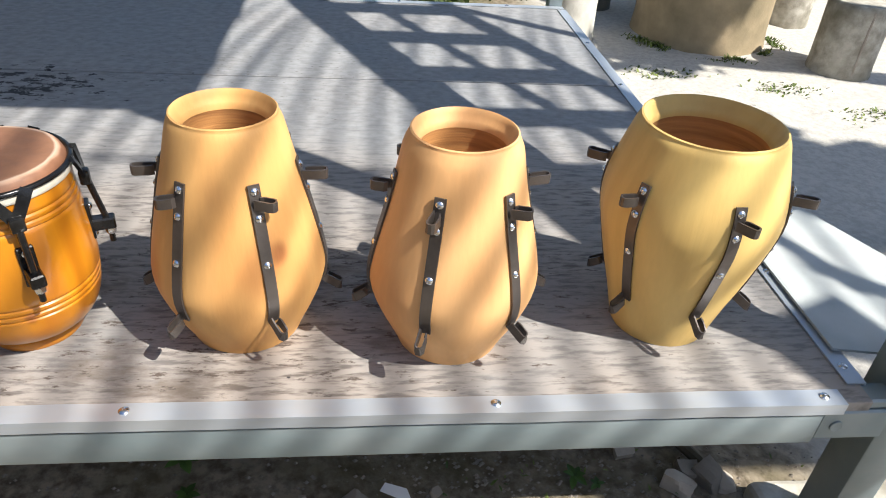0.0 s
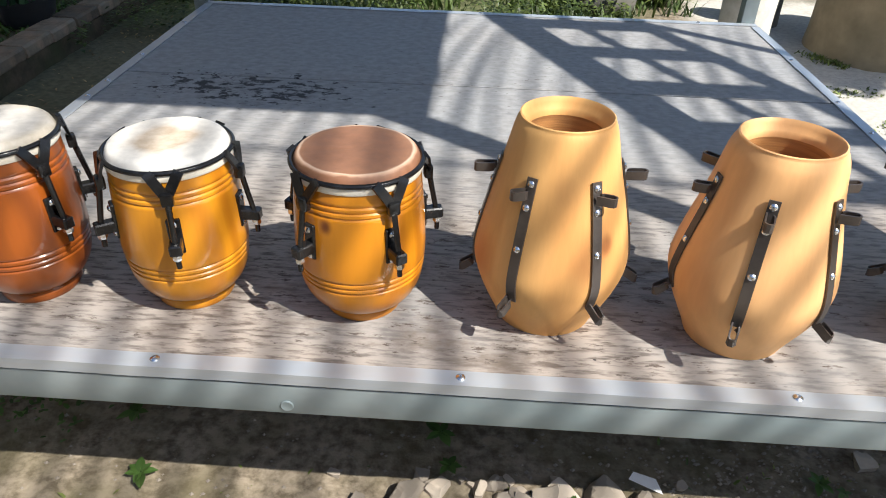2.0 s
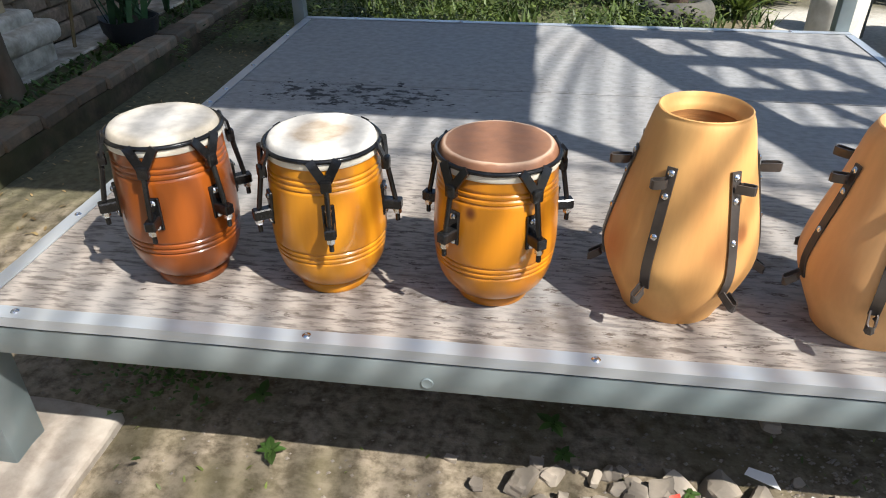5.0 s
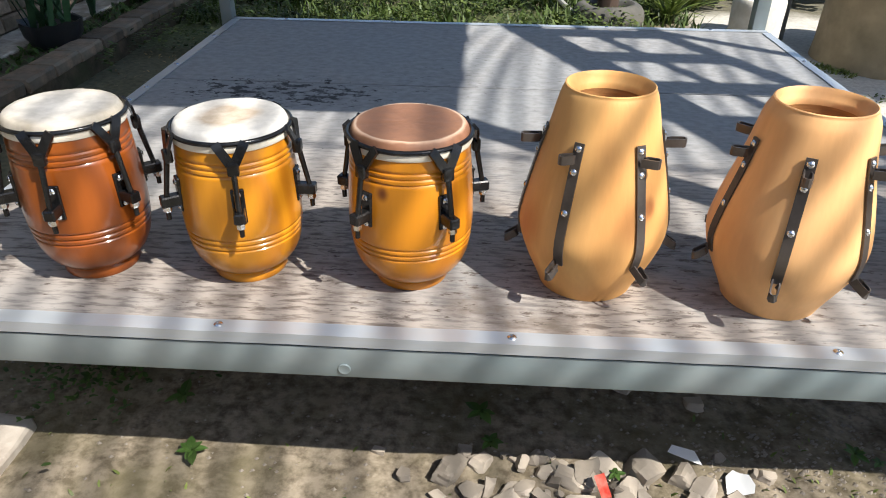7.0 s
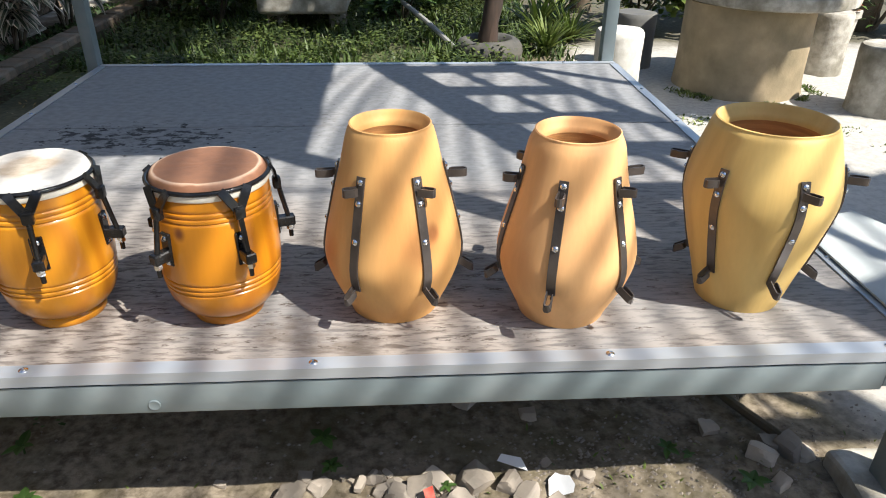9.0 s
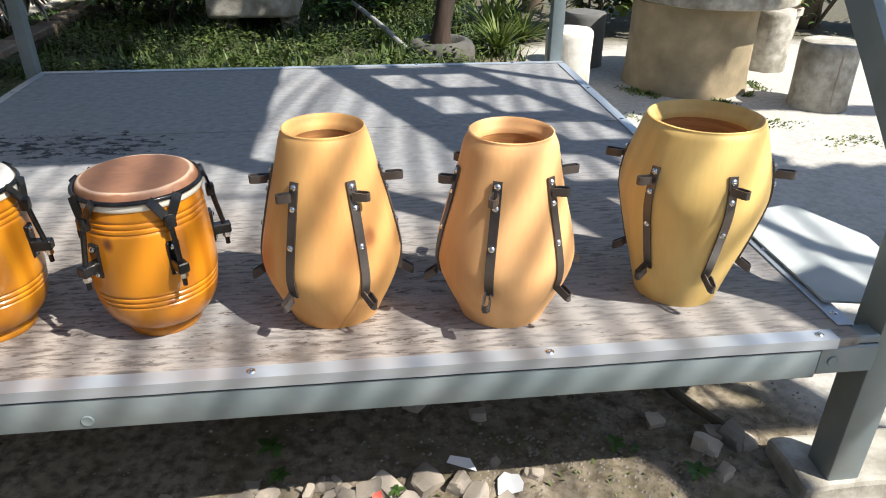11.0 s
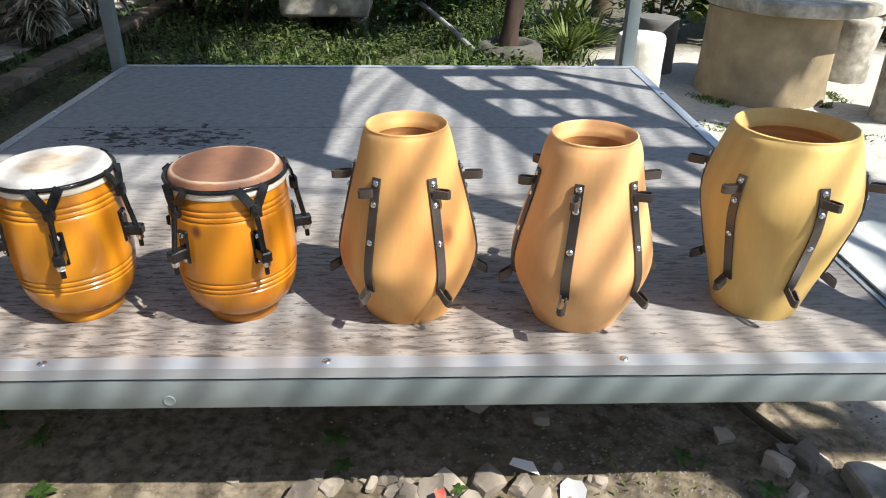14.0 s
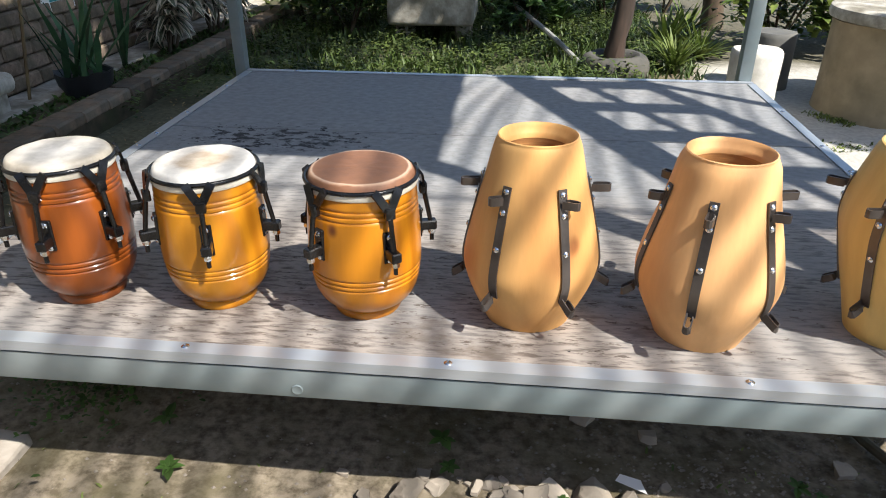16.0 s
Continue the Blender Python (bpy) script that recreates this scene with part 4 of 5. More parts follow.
table = base("garden_table", pose(2.90, 2.93, 0.05), "heavy round concrete garden table with stained plaster drum base", "table")
bm = lathe(bmesh.new(), [(0, -0.05), (0.345, -0.05), (0.342, 0.03), (0.334, 0.10), (0.33, 0.30), (0.33, 0.475), (0, 0.475)], 56)
for v in bm.verts:
    v.co.x *= 1 + 0.012 * noise.noise(v.co * 5)
part("base", bm, M_PLASTER, table)
bm = lathe(bmesh.new(), [(0, 0.4755), (0.41, 0.4755), (0.435, 0.485), (0.44, 0.51), (0.435, 0.535), (0.41, 0.545), (0, 0.548)], 56)
for v in bm.verts:
    k = 1 + 0.02 * noise.noise(Vector((v.co.x * 4, v.co.y * 4, 2)))
    v.co.x *= k
    v.co.y *= k
part("tabletop", bm, M_CONC, table, "weathered grey concrete top", pose(0.09, 0.0, 0))

pot = base("flower_pot", pose(3.80, 3.55, 0.06), "pale clay pot with small red-leaved plant", "plant pot")
part("pot", lathe(bmesh.new(), [(0, 0), (0.07, 0), (0.10, 0.26), (0.115, 0.27), (0.115, 0.31), (0.10, 0.315), (0.095, 0.27), (0, 0.27)], 28), M_CONC, pot)
rng = random.Random(5)
lv = new("foliage", blade_mesh("foliage", leaf_cloud(rng, (0, 0, 0.42), (0.14, 0.14, 0.10), 130, 0.06), M_RLEAF))
lv.parent = pot

# concrete tank on short legs beyond the grass
tank = base("concrete_tank", pose(0.36, 4.45, 0.06), "grey concrete water tank on short legs", "tank")
bm = bmesh.new()
box(bm, (-0.31, -0.2, 0.16), (0.31, 0.35, 0.62), 0.03, seg=3)
part("tank_body", bm, M_CONC, tank)
for x in (-0.22, 0.22):
    bm = bmesh.new()
    box(bm, (x - 0.06, 0.0, -0.02), (x + 0.06, 0.25, 0.16), 0.01)
    part("leg", bm, M_CONC, tank)

# tyre planter with a tree trunk in it
tyre = base("tyre_planter", pose(1.59, 3.56, 0.06), "grey old tyre planter round a tree", "planter")
ring = [(0.155 + 0.055 * math.cos(t), 0.07 + 0.075 * math.sin(t)) for t in [2 * math.pi * k / 14 for k in range(15)]]
bm = lathe(bmesh.new(), ring, 44)
for v in bm.verts:
    v.co.z += 0.012 * noise.noise(v.co * 9)
part("tyre", bm, M_TYRE, tyre)
part("soil", lathe(bmesh.new(), [(0, 0.09), (0.12, 0.08), (0.13, 0.05), (0, 0.05)], 24), M_SOIL, tyre)


def trunk(name, pts, r, label, seed):
    pts = spline(pts, 24)
    bm = tube(bmesh.new(), pts, [r * (1.25 - 0.6 * k / 24 + 0.25 * math.exp(-k / 2)) for k in range(25)], 14)
    for v in bm.verts:
        q = v.co * 16 + Vector((seed, 0, 0))
        v.co += Vector((noise.noise(q), noise.noise(q + Vector((7, 0, 0))), 0)) * r * 0.28
    return bm


def tree(at, lean, r, label, seed, leaves, leaf_material=M_LEAF, bark=M_BARK):
    rng = random.Random(seed)
    ob = base("tree", pose(*at), label, "tree")
    top = Vector(lean)
    part("trunk", trunk("trunk", [(0, 0, -0.05), top * 0.35 + Vector((0.03, 0, 0)), top * 0.7, top], r, label, seed), bark, ob)
    cloud = []
    for k in range(5):
        a = rng.uniform(0, 6.28)
        tip = top + Vector((math.cos(a) * 0.6, math.sin(a) * 0.6, rng.uniform(0.1, 0.6)))
        part("limb", tube(bmesh.new(), spline([top * 0.85, (top + tip) / 2 + Vector((0, 0, 0.1)), tip], 8), [r * 0.4 * (1 - k2 / 10) for k2 in range(9)], 7), M_BARK, ob)
        cloud += leaf_cloud(rng, tip, (0.5, 0.5, 0.35), leaves // 5, 0.12)
    c = new("crown", blade_mesh("crown", cloud, leaf_material))
    c.parent = ob
    return ob


tree((1.57, 3.58, 0.12), (0.12, 0.1, 1.9), 0.047, "slim tree with rough brown bark growing from tyre", 3, 500, bark=M_DBARK)
tree((-1.22, 1.62, 0.17), (-0.26, -0.10, 1.9), 0.034, "slim dark sapling leaning in the planting bed", 4, 350)
tree((0.95, 6.0, 0.06), (0.1, 0.2, 2.2), 0.06, "garden tree with dark trunk beyond the grass", 8, 700)
tree((2.55, 5.2, 0.06), (-0.2, 0.1, 2.1), 0.07, "garden tree with dark trunk among shrubs", 9, 700)
tree((-0.5, 5.6, 0.06), (0.1, 0.2, 2.2), 0.05, "thin garden tree standing behind the grass", 10, 600)



def shade_tree(at, crown, size, count, label, seed):
    """A large tree added outside the walk, so that its crown shades the yard."""
    rng = random.Random(seed)
    ob = base("tree", pose(*at), label, "tree")
    c = Vector(crown) - Vector(at)
    part("trunk", trunk("trunk", [(0, 0, -0.1), c * 0.4 + Vector((0.1, 0, 0)), c * 0.8], 0.12, label, seed), M_BARK, ob)
    for k in range(6):
        a = rng.uniform(0, 6.28)
        tip = c + Vector((math.cos(a) * size[0] * 0.6, math.sin(a) * size[1] * 0.6, rng.uniform(-0.1, 0.3)))
        part("limb", tube(bmesh.new(), spline([c * 0.75, (c + tip) / 2, tip], 8), [0.045 * (1 - j / 10) for j in range(9)], 7), M_BARK, ob)
    f = new("crown", blade_mesh("crown", leaf_cloud(rng, c, size, count, 0.17), M_LEAF))
    f.parent = ob
    return ob


shade_tree((4.6, 4.6, 0), (2.5, 2.3, 4.3), (2.0, 1.5, 0.5), 2700, "large leafy tree added to shade the back of the yard", 71)
shade_tree((6.4, 1.6, 0), (5.02, 0.82, 3.86), (0.24, 0.30, 0.2), 260, "slim leafy tree added to shade the garden table", 73)
shade_tree((5.9, 0.6, 0), (5.18, -0.30, 3.6), (0.55, 0.5, 0.3), 650, "leafy tree added to shade the sunny side of the yard", 72)

# hose lying over the grass to the tyre
bm = tube(bmesh.new(), spline([(1.38, 3.60, 0.13), (1.25, 3.95, 0.20), (1.08, 4.5, 0.25), (0.9, 5.1, 0.28), (0.7, 5.8, 0.20)], 30), 0.017, 8)
thing("hose", bm, M_HOSE, "old grey hose lying across the grass", "hose")

# ---- plants ----
M_WEEDY = leafy("blue_green_leaf", (0.06, 0.135, 0.055), (0.035, 0.085, 0.04))


def bush(name, at, size, count, leaf, material, label, seed, cat="shrub", group=""):
    rng = random.Random(seed)
    ob = base(name, pose(*at), label, cat, group)
    for k in range(4):
        a = rng.uniform(0, 6.28)
        part("stem", tube(bmesh.new(), [(0, 0, -0.03), (math.cos(a) * size[0] * 0.3, math.sin(a) * size[1] * 0.3, size[2] * 0.7), (math.cos(a) * size[0] * 0.5, math.sin(a) * size[1] * 0.5, size[2] * 1.3)],
                          [0.012, 0.009, 0.004], 6), M_BARK, ob)
    f = new("foliage", blade_mesh("foliage", leaf_cloud(rng, (0, 0, size[2]), size, count, leaf), material))
    f.parent = ob
    return ob


def spiky(name, at, n, length, width, material, label, seed, cat="plant"):
    """A rosette of long arching leaves."""
    rng = random.Random(seed)
    ob = base(name, pose(*at), label, cat)
    verts, faces = [], []
    for i in range(n):
        a, el, ln = rng.uniform(0, 6.28), rng.uniform(0.5, 1.4), length * rng.uniform(0.6, 1.1)
        dx, dy, s = math.cos(a), math.sin(a), (-math.sin(a), math.cos(a))
        w = width * rng.uniform(0.7, 1.1)
        k0 = len(verts)
        for k in range(6):
            t = k / 5
            rr, zz = ln * t * math.cos(el), ln * (t * math.sin(el) - 0.35 * t * t)
            ww = w * (0.5 + 0.5 * math.sin(math.pi * min(1, 0.25 + t * 0.75))) * (1 - t ** 3)
            verts += [(dx * rr + s[0] * ww / 2, dy * rr + s[1] * ww / 2, zz), (dx * rr - s[0] * ww / 2, dy * rr - s[1] * ww / 2, zz)]
        faces += [(k0 + 2 * k, k0 + 2 * k + 1, k0 + 2 * k + 3, k0 + 2 * k + 2) for k in range(5)]
    me = bpy.data.meshes.new("leaves")
    me.from_pydata(verts, [], faces)
    me.materials.append(material)
    f = new("leaves", me)
    f.parent = ob
    return ob


spiky("spider_plant", (2.02, 4.25, 0.07), 90, 0.52, 0.03, M_YLEAF, "yellow-green spider plant with arching striped leaves", 21)
spiky("spider_plant", (2.25, 4.75, 0.07), 70, 0.50, 0.03, M_YLEAF, "yellow-green spider plant with arching leaves", 22)
spiky("spider_plant", (1.30, 5.2, 0.07), 60, 0.5, 0.035, M_LEAF, "dark green strap-leaved garden plant", 23)
bush("shrub", (1.75, 5.6, 0.07), (0.5, 0.4, 0.35), 900, 0.10, M_LEAF, "dense dark green garden shrub", 31)
bush("shrub", (2.75, 4.3, 0.07), (0.45, 0.35, 0.4), 800, 0.10, M_YLEAF, "yellow-green leafy shrub behind the stools", 32)
bush("shrub", (3.3, 4.6, 0.07), (0.6, 0.4, 0.35), 900, 0.09, M_LEAF, "dense green shrub behind the garden table", 33)
bush("shrub", (-0.35, 4.8, 0.07), (0.45, 0.4, 0.3), 800, 0.09, M_LEAF, "dark green low shrub beside the grass", 34)
bush("shrub", (0.1, 6.2, 0.07), (0.8, 0.4, 0.5), 1200, 0.12, M_LEAF, "tall dark green hedge shrub", 35)


def variegated(at, size, count, label, seed):
    """A shrub of drooping leaves with cream margins round a dull green heart."""
    rng = random.Random(seed)
    ob = base("shrub", pose(*at), label, "shrub")
    crowns = []
    for k in range(6):
        c = Vector((rng.uniform(-0.7, 0.7) * size[0], rng.uniform(-0.8, 0.8) * size[1], size[2] * rng.uniform(0.4, 1.0)))
        crowns.append(c)
        part("stem", tube(bmesh.new(), [(c.x * 0.2, c.y * 0.3, -0.03), (c.x * 0.8, c.y * 0.8, c.z * 0.6), tuple(c)], [0.010, 0.008, 0.005], 6), M_BARK, ob)
    verts, faces, slot = [], [], []
    for i in range(count):
        c = rng.choice(crowns) - Vector((0, 0, rng.uniform(0, 0.16)))
        a, ln, w = rng.uniform(0, 6.283), rng.uniform(0.10, 0.16), rng.uniform(0.042, 0.062)
        rise, droop = rng.uniform(-0.2, 0.9), rng.uniform(0.3, 1.0)
        d, s = Vector((math.cos(a), math.sin(a), 0)), Vector((-math.sin(a), math.cos(a), 0))
        k0 = len(verts)
        for k in range(6):
            t = k / 5
            p = c + d * (ln * t) + Vector((0, 0, ln * (rise * t - droop * t * t)))
            p.z = max(p.z, 0.012)
            ww = w * max(0.06, math.sin(math.pi * (0.08 + 0.90 * t)) ** 0.8)
            for q, up in ((-1, 0.15), (-0.45, 0.02), (0.45, 0.02), (1, 0.15)):
                verts.append(tuple(p + s * (q * ww / 2) + Vector((0, 0, up * ww))))
        for k in range(5):
            for e in range(3):
                b = k0 + 4 * k + e
                faces.append((b, b + 1, b + 5, b + 4))
                slot.append(1 if e != 1 else 0)
    me = bpy.data.meshes.new("foliage")
    me.from_pydata(verts, [], faces)
    me.materials.append(M_PLEAF)
    me.materials.append(M_PEDGE)
    me.polygons.foreach_set("material_index", slot)
    f = new("foliage", me)
    f.parent = ob
    return ob


variegated((-1.22, 3.45, 0.175), (0.16, 0.36, 0.42), 300, "pale variegated shrub drooping over the planting bed", 36)
variegated((-1.20, 4.15, 0.175), (0.22, 0.34, 0.46), 300, "cream and pink variegated leafy shrub by the wall", 37)
bush("shrub", (-0.75, 5.0, 0.07), (0.4, 0.4, 0.3), 600, 0.10, M_YLEAF, "light green leafy shrub in the sun", 38)
for k, (x, y, sx, sz, mm, lab) in enumerate(((0.75, 5.6, 0.5, 0.35, M_LEAF, "dense dark green shrub beyond the grass"), (-0.1, 5.4, 0.4, 0.3, M_YLEAF, "sunlit light green shrub beyond the grass"),
                                             (1.25, 6.4, 0.6, 0.5, M_LEAF, "tall dark green shrub at the garden end"), (2.3, 6.0, 0.6, 0.45, M_LEAF, "tall dark green shrub at the garden end"),
                                             (-0.8, 6.3, 0.6, 0.5, M_LEAF, "tall dark green shrub at the garden end"), (3.9, 5.0, 0.6, 0.4, M_LEAF, "dense green shrub behind the garden table"),
                                             (1.05, 4.75, 0.3, 0.22, M_LEAF, "small dark green shrub beside the hose"))):
    bush("shrub", (x, y, 0.07), (sx, 0.38, sz), 850, 0.09, mm, lab, 140 + k)
bush("shrub", (4.55, 4.35, 0.07), (0.55, 0.35, 0.40), 1100, 0.09, M_LEAF, "dense dark shrub at the end of the yard", 151)
bush("shrub", (5.2, 4.0, 0.07), (0.5, 0.4, 0.45), 1100, 0.09, M_LEAF, "dense dark shrub at the end of the yard", 152)
spiky("spider_plant", (1.98, 3.72, 0.07), 120, 0.40, 0.022, M_YLEAF, "bright spiky spider plant beside the tyre planter", 25)
spiky("spider_plant", (2.2, 4.05, 0.07), 90, 0.42, 0.024, M_YLEAF, "bright spiky spider plant near the stools", 26)
spiky("spider_plant", (0.55, 5.0, 0.07), 60, 0.45, 0.03, M_LEAF, "dark green strap-leaved garden plant", 24)
bag = base("potted_plant", pose(-1.17, 2.44, 0.176), "grassy plant in a black plastic planting bag", "plant")
bm = lathe(bmesh.new(), [(0, 0), (0.10, 0), (0.125, 0.05), (0.135, 0.11), (0.14, 0.12), (0.13, 0.115), (0.115, 0.09), (0, 0.085)], 26)
for v in bm.verts:
    v.co += Vector((noise.noise(v.co * 14), noise.noise(v.co * 14 + Vector((5, 0, 0))), noise.noise(v.co * 14 + Vector((0, 5, 0))))) * 0.02
part("bag", bm, M_BAG, bag)
rng = random.Random(41)
bl = [((rng.gauss(0, 0.035), rng.gauss(0, 0.045), 0.08), (rng.gauss(0, 0.12), rng.gauss(0, 0.14), rng.uniform(0.25, 0.50)), rng.uniform(0.022, 0.042), 0.06) for _ in range(22)]
f = new("leaves", blade_mesh("leaves", bl, M_WEEDY))
f.parent = bag
lily = base("lily", pose(-1.27, 3.0, 0.17), "tall blue-green lily leaves standing in the bed", "plant")
f = new("leaves", blade_mesh("leaves", [((0, 0, 0), (dx, dy, h), 0.045, 0.03) for dx, dy, h in ((0.02, 0.03, 0.62), (-0.05, -0.06, 0.5), (0.06, 0.1, 0.42), (-0.02, 0.12, 0.55))], M_WEEDY))
f.parent = lily
bm = tube(bmesh.new(), [(-1.364, 2.254, 0.17), (-1.378, 2.56, 1.3)], 0.008, 6)
thing("bamboo_stick", bm, M_DRY, "thin bamboo stick standing in the bed", "stick")

# poster on the wall
poster = base("wall_poster", pose(-1.49, 2.97, 0.515), "white and teal printed poster on the brick wall", "poster")
bm = bmesh.new()
box(bm, (0.0, -0.27, 0), (0.006, 0.25, 0.5), 0.001)
part("sheet", bm, M_PAPER, poster, "white sheet")
for k, (y0, y1, z0, z1, mm) in enumerate(((-0.20, -0.02, 0.05, 0.3, mat("teal_print", (0.03, 0.32, 0.34), 0.5)), (0.03, 0.2, 0.07, 0.3, mat("green_print", (0.12, 0.35, 0.08), 0.5)))):
    bm = bmesh.new()
    box(bm, (0.0065, y0, z0), (0.0085, y1, z1))
    part("print", bm, mm, poster)

# grass and ground cover: one sheet of blades
rng = random.Random(51)
bl = []
for _ in range(20000):
    x, y = rng.uniform(-0.95, 2.1), 2.15 + 5.0 * rng.random() ** 1.5
    dens = noise.noise((x * 1.7, y * 1.7, 5)) + 0.5 * noise.noise((x * 5, y * 5, 1))
    if dens < -0.35 or (x > 1.75 and y < 3.4) or (x < -0.15 and y < 3.3):
        continue
    h = rng.uniform(0.03, 0.11) * (1 + 0.7 * max(0, dens))
    a = rng.uniform(0, 6.28)
    sp = rng.uniform(0.3, 1.0)
    bl.append(((x, y, ground_z(x, y) - 0.01), (math.cos(a) * h * sp, math.sin(a) * h * sp, h), rng.uniform(0.008, 0.02), 0.05))
tagged(new("grass", blade_mesh("grass", bl, M_GRASS)), "rough green grass and ground cover behind the stage", "grass", kind="stuff")
bl = []
for _ in range(26000):
    x, y = rng.uniform(-0.9, 2.0), 2.3 + 3.3 * rng.random() ** 1.2
    if noise.noise((x * 2.3, y * 2.3, 9)) < -0.05 or (x > 1.7 and y < 3.5):
        continue
    a, k = rng.uniform(0, 6.28), rng.uniform(0.014, 0.036)
    bl.append(((x, y, ground_z(x, y) + rng.uniform(0.02, 0.13)), (math.cos(a) * k, math.sin(a) * k, rng.uniform(-0.4, 0.5) * k), k * 0.6, 0.1))
tagged(new("ground_cover", blade_mesh("ground_cover", bl, M_COVER)), "broad-leaved yellow-green weeds among the grass", "weeds", kind="stuff")
bl = []
for _ in range(420):
    x, y = rng.uniform(-0.93, -0.2), rng.uniform(0.6, 3.2)
    a, k = rng.uniform(0, 6.28), rng.uniform(0.008, 0.024)
    bl.append(((x, y, ground_z(x, y) + 0.004), (math.cos(a) * k, math.sin(a) * k, 0.006), k * 0.5, 0.1))
tagged(new("fallen_leaves", blade_mesh("fallen_leaves", bl, M_DRY)), "dry fallen leaves scattered along the curb", "leaves", kind="stuff")
bl = []
for _ in range(1500):
    x, y = rng.uniform(-1.27, -1.08), rng.uniform(0.2, 5)
    a, k = rng.uniform(0, 6.28), rng.uniform(0.015, 0.04)
    bl.append(((x, y, 0.175), (math.cos(a) * k, math.sin(a) * k, rng.uniform(0.2, 1) * k), k * 0.5, 0.1))
tagged(new("bed_weeds", blade_mesh("bed_weeds", bl, M_LEAF)), "small green weeds covering the planting bed", "weeds", kind="stuff")

# palm overhead, added out of view: its leaflets stripe the light on the stage
palm = base("shade_palm", pose(5.5, -0.95, 0.0), "tall coconut palm added out of view to stripe the light", "tree")
part("trunk", trunk("trunk", [(0, 0, -0.1), (-0.2, -0.1, 2.2), (-0.86, -0.31, 4.33)], 0.11, "", 6), M_BARK, palm)


def frond(shadow_from, shadow_to, arch, height, half, pitch_, width, seed, bare=0.0):
    """A palm leaf whose leaflets lie over the stage, seen from the sun."""
    rng = random.Random(seed)
    up = Vector((0.66, -0.47, 1.0)) * (height - TOP)
    a, b = Vector((*shadow_from, TOP)) + up, Vector((*shadow_to, TOP)) + up
    rach = [a.lerp(b, k / 40) + Vector((0, 0, arch * math.sin(math.pi * k / 40))) for k in range(41)]
    org = palm.matrix_basis.translation
    rib = part("frond", tube(bmesh.new(), [p - org for p in rach], [0.018 - 0.013 * k / 40 for k in range(41)], 6), M_BARK, palm)
    n = int((b - a).length / pitch_)
    verts, faces = [], []
    for i in range(n):
        t = (i + 0.5) / n
        if t < bare:
            continue
        p = a.lerp(b, t) + Vector((0, 0, arch * math.sin(math.pi * t))) - org
        for s in (-1, 1):
            ln = half * rng.uniform(0.9, 1.1)
            lean = 0.28 * (t - 0.4) + rng.gauss(0, 0.010)
            w = width * rng.uniform(0.75, 1.25)
            k0 = len(verts)
            for k in range(7):
                q = k / 6
                c = p + Vector((lean * ln * q + 0.10 * q * q, s * ln * q, -0.10 * ln * q * q))
                ww = w * (0.75 + 0.25 * math.sin(math.pi * q)) * (1 - q ** 6 * 0.8)
                verts += [tuple(c + Vector((ww / 2, 0, 0))), tuple(c - Vector((ww / 2, 0, 0)))]
            faces += [(k0 + 2 * k, k0 + 2 * k + 1, k0 + 2 * k + 3, k0 + 2 * k + 2) for k in range(6)]
    me = bpy.data.meshes.new("leaflets")
    me.from_pydata(verts, [], faces)
    me.materials.append(M_LEAF)
    f = new("leaflets", me)
    f.parent = rib
    tagged(f, kind="stuff")


frond((2.1, 0.55), (-0.9, 0.75), 0.1, 4.3, 1.35, 0.088, 0.027, 3)
frond((2.1, 0.55), (4.9, -1.3), 0.3, 4.3, 0.45, 0.10, 0.04, 4, 0.42)
frond((2.1, 0.55), (4.3, -2.6), 0.3, 4.3, 0.35, 0.10, 0.04, 5, 0.30)

# ---- rubble and litter in front of the stage ----


def settle(x, y):
    """Draws the plan of the loose litter in a little."""
    return 1.0 + (x - 1.0) * 0.945, -0.82 + (y + 0.82) * 0.950


def stone(at, size, seed, label, turn):
    at = settle(*at)
    rng = random.Random(seed)
    bm = bmesh.new()
    bmesh.ops.create_cube(bm, size=1.6)
    bmesh.ops.subdivide_edges(bm, edges=bm.edges[:], cuts=4, use_grid_fill=True)
    for k in range(7):
        d = Vector((rng.gauss(0, 1), rng.gauss(0, 1), rng.gauss(0, 0.8))).normalized()
        lim = rng.uniform(0.50, 0.95)
        for v in bm.verts:
            e = v.co.dot(d) - lim
            if e > 0:
                v.co -= d * e
    for v in bm.verts:
        v.co += v.co * 0.10 * noise.noise(v.co * 2.5 + Vector((seed, 0, 0)))
        v.co = Vector((v.co.x * size[0], v.co.y * size[1], v.co.z * size[2]))
    z = ground_z(*at) + size[2] * 0.25
    return thing("stone", bm, M_STONE, label, "stone", "rubble in front of the stage", m=pose(at[0], at[1], z, rng.uniform(-16, 16), rng.uniform(-16, 16), turn), smooth=0.25)


rng = random.Random(61)
heap = [(0.815, 0.155, 0.040), (0.875, 0.175, 0.032), (0.90, 0.10, 0.030), (0.945, 0.13, 0.030), (0.955, 0.19, 0.024), (0.99, 0.155, 0.030), (1.045, 0.19, 0.046), (1.03, 0.12, 0.036),
        (1.085, 0.13, 0.030), (1.11, 0.185, 0.030), (1.14, 0.125, 0.034), (1.20, 0.17, 0.046), (1.255, 0.165, 0.036), (1.29, 0.125, 0.036), (1.23, 0.105, 0.030), (1.17, 0.09, 0.03),
        (1.07, 0.075, 0.034), (0.98, 0.075, 0.032), (1.34, 0.10, 0.024), (0.86, 0.10, 0.026), (0.79, 0.09, 0.020), (0.70, 0.14, 0.022), (1.12, 0.05, 0.03), (1.28, 0.06, 0.03), (0.92, 0.04, 0.028)]
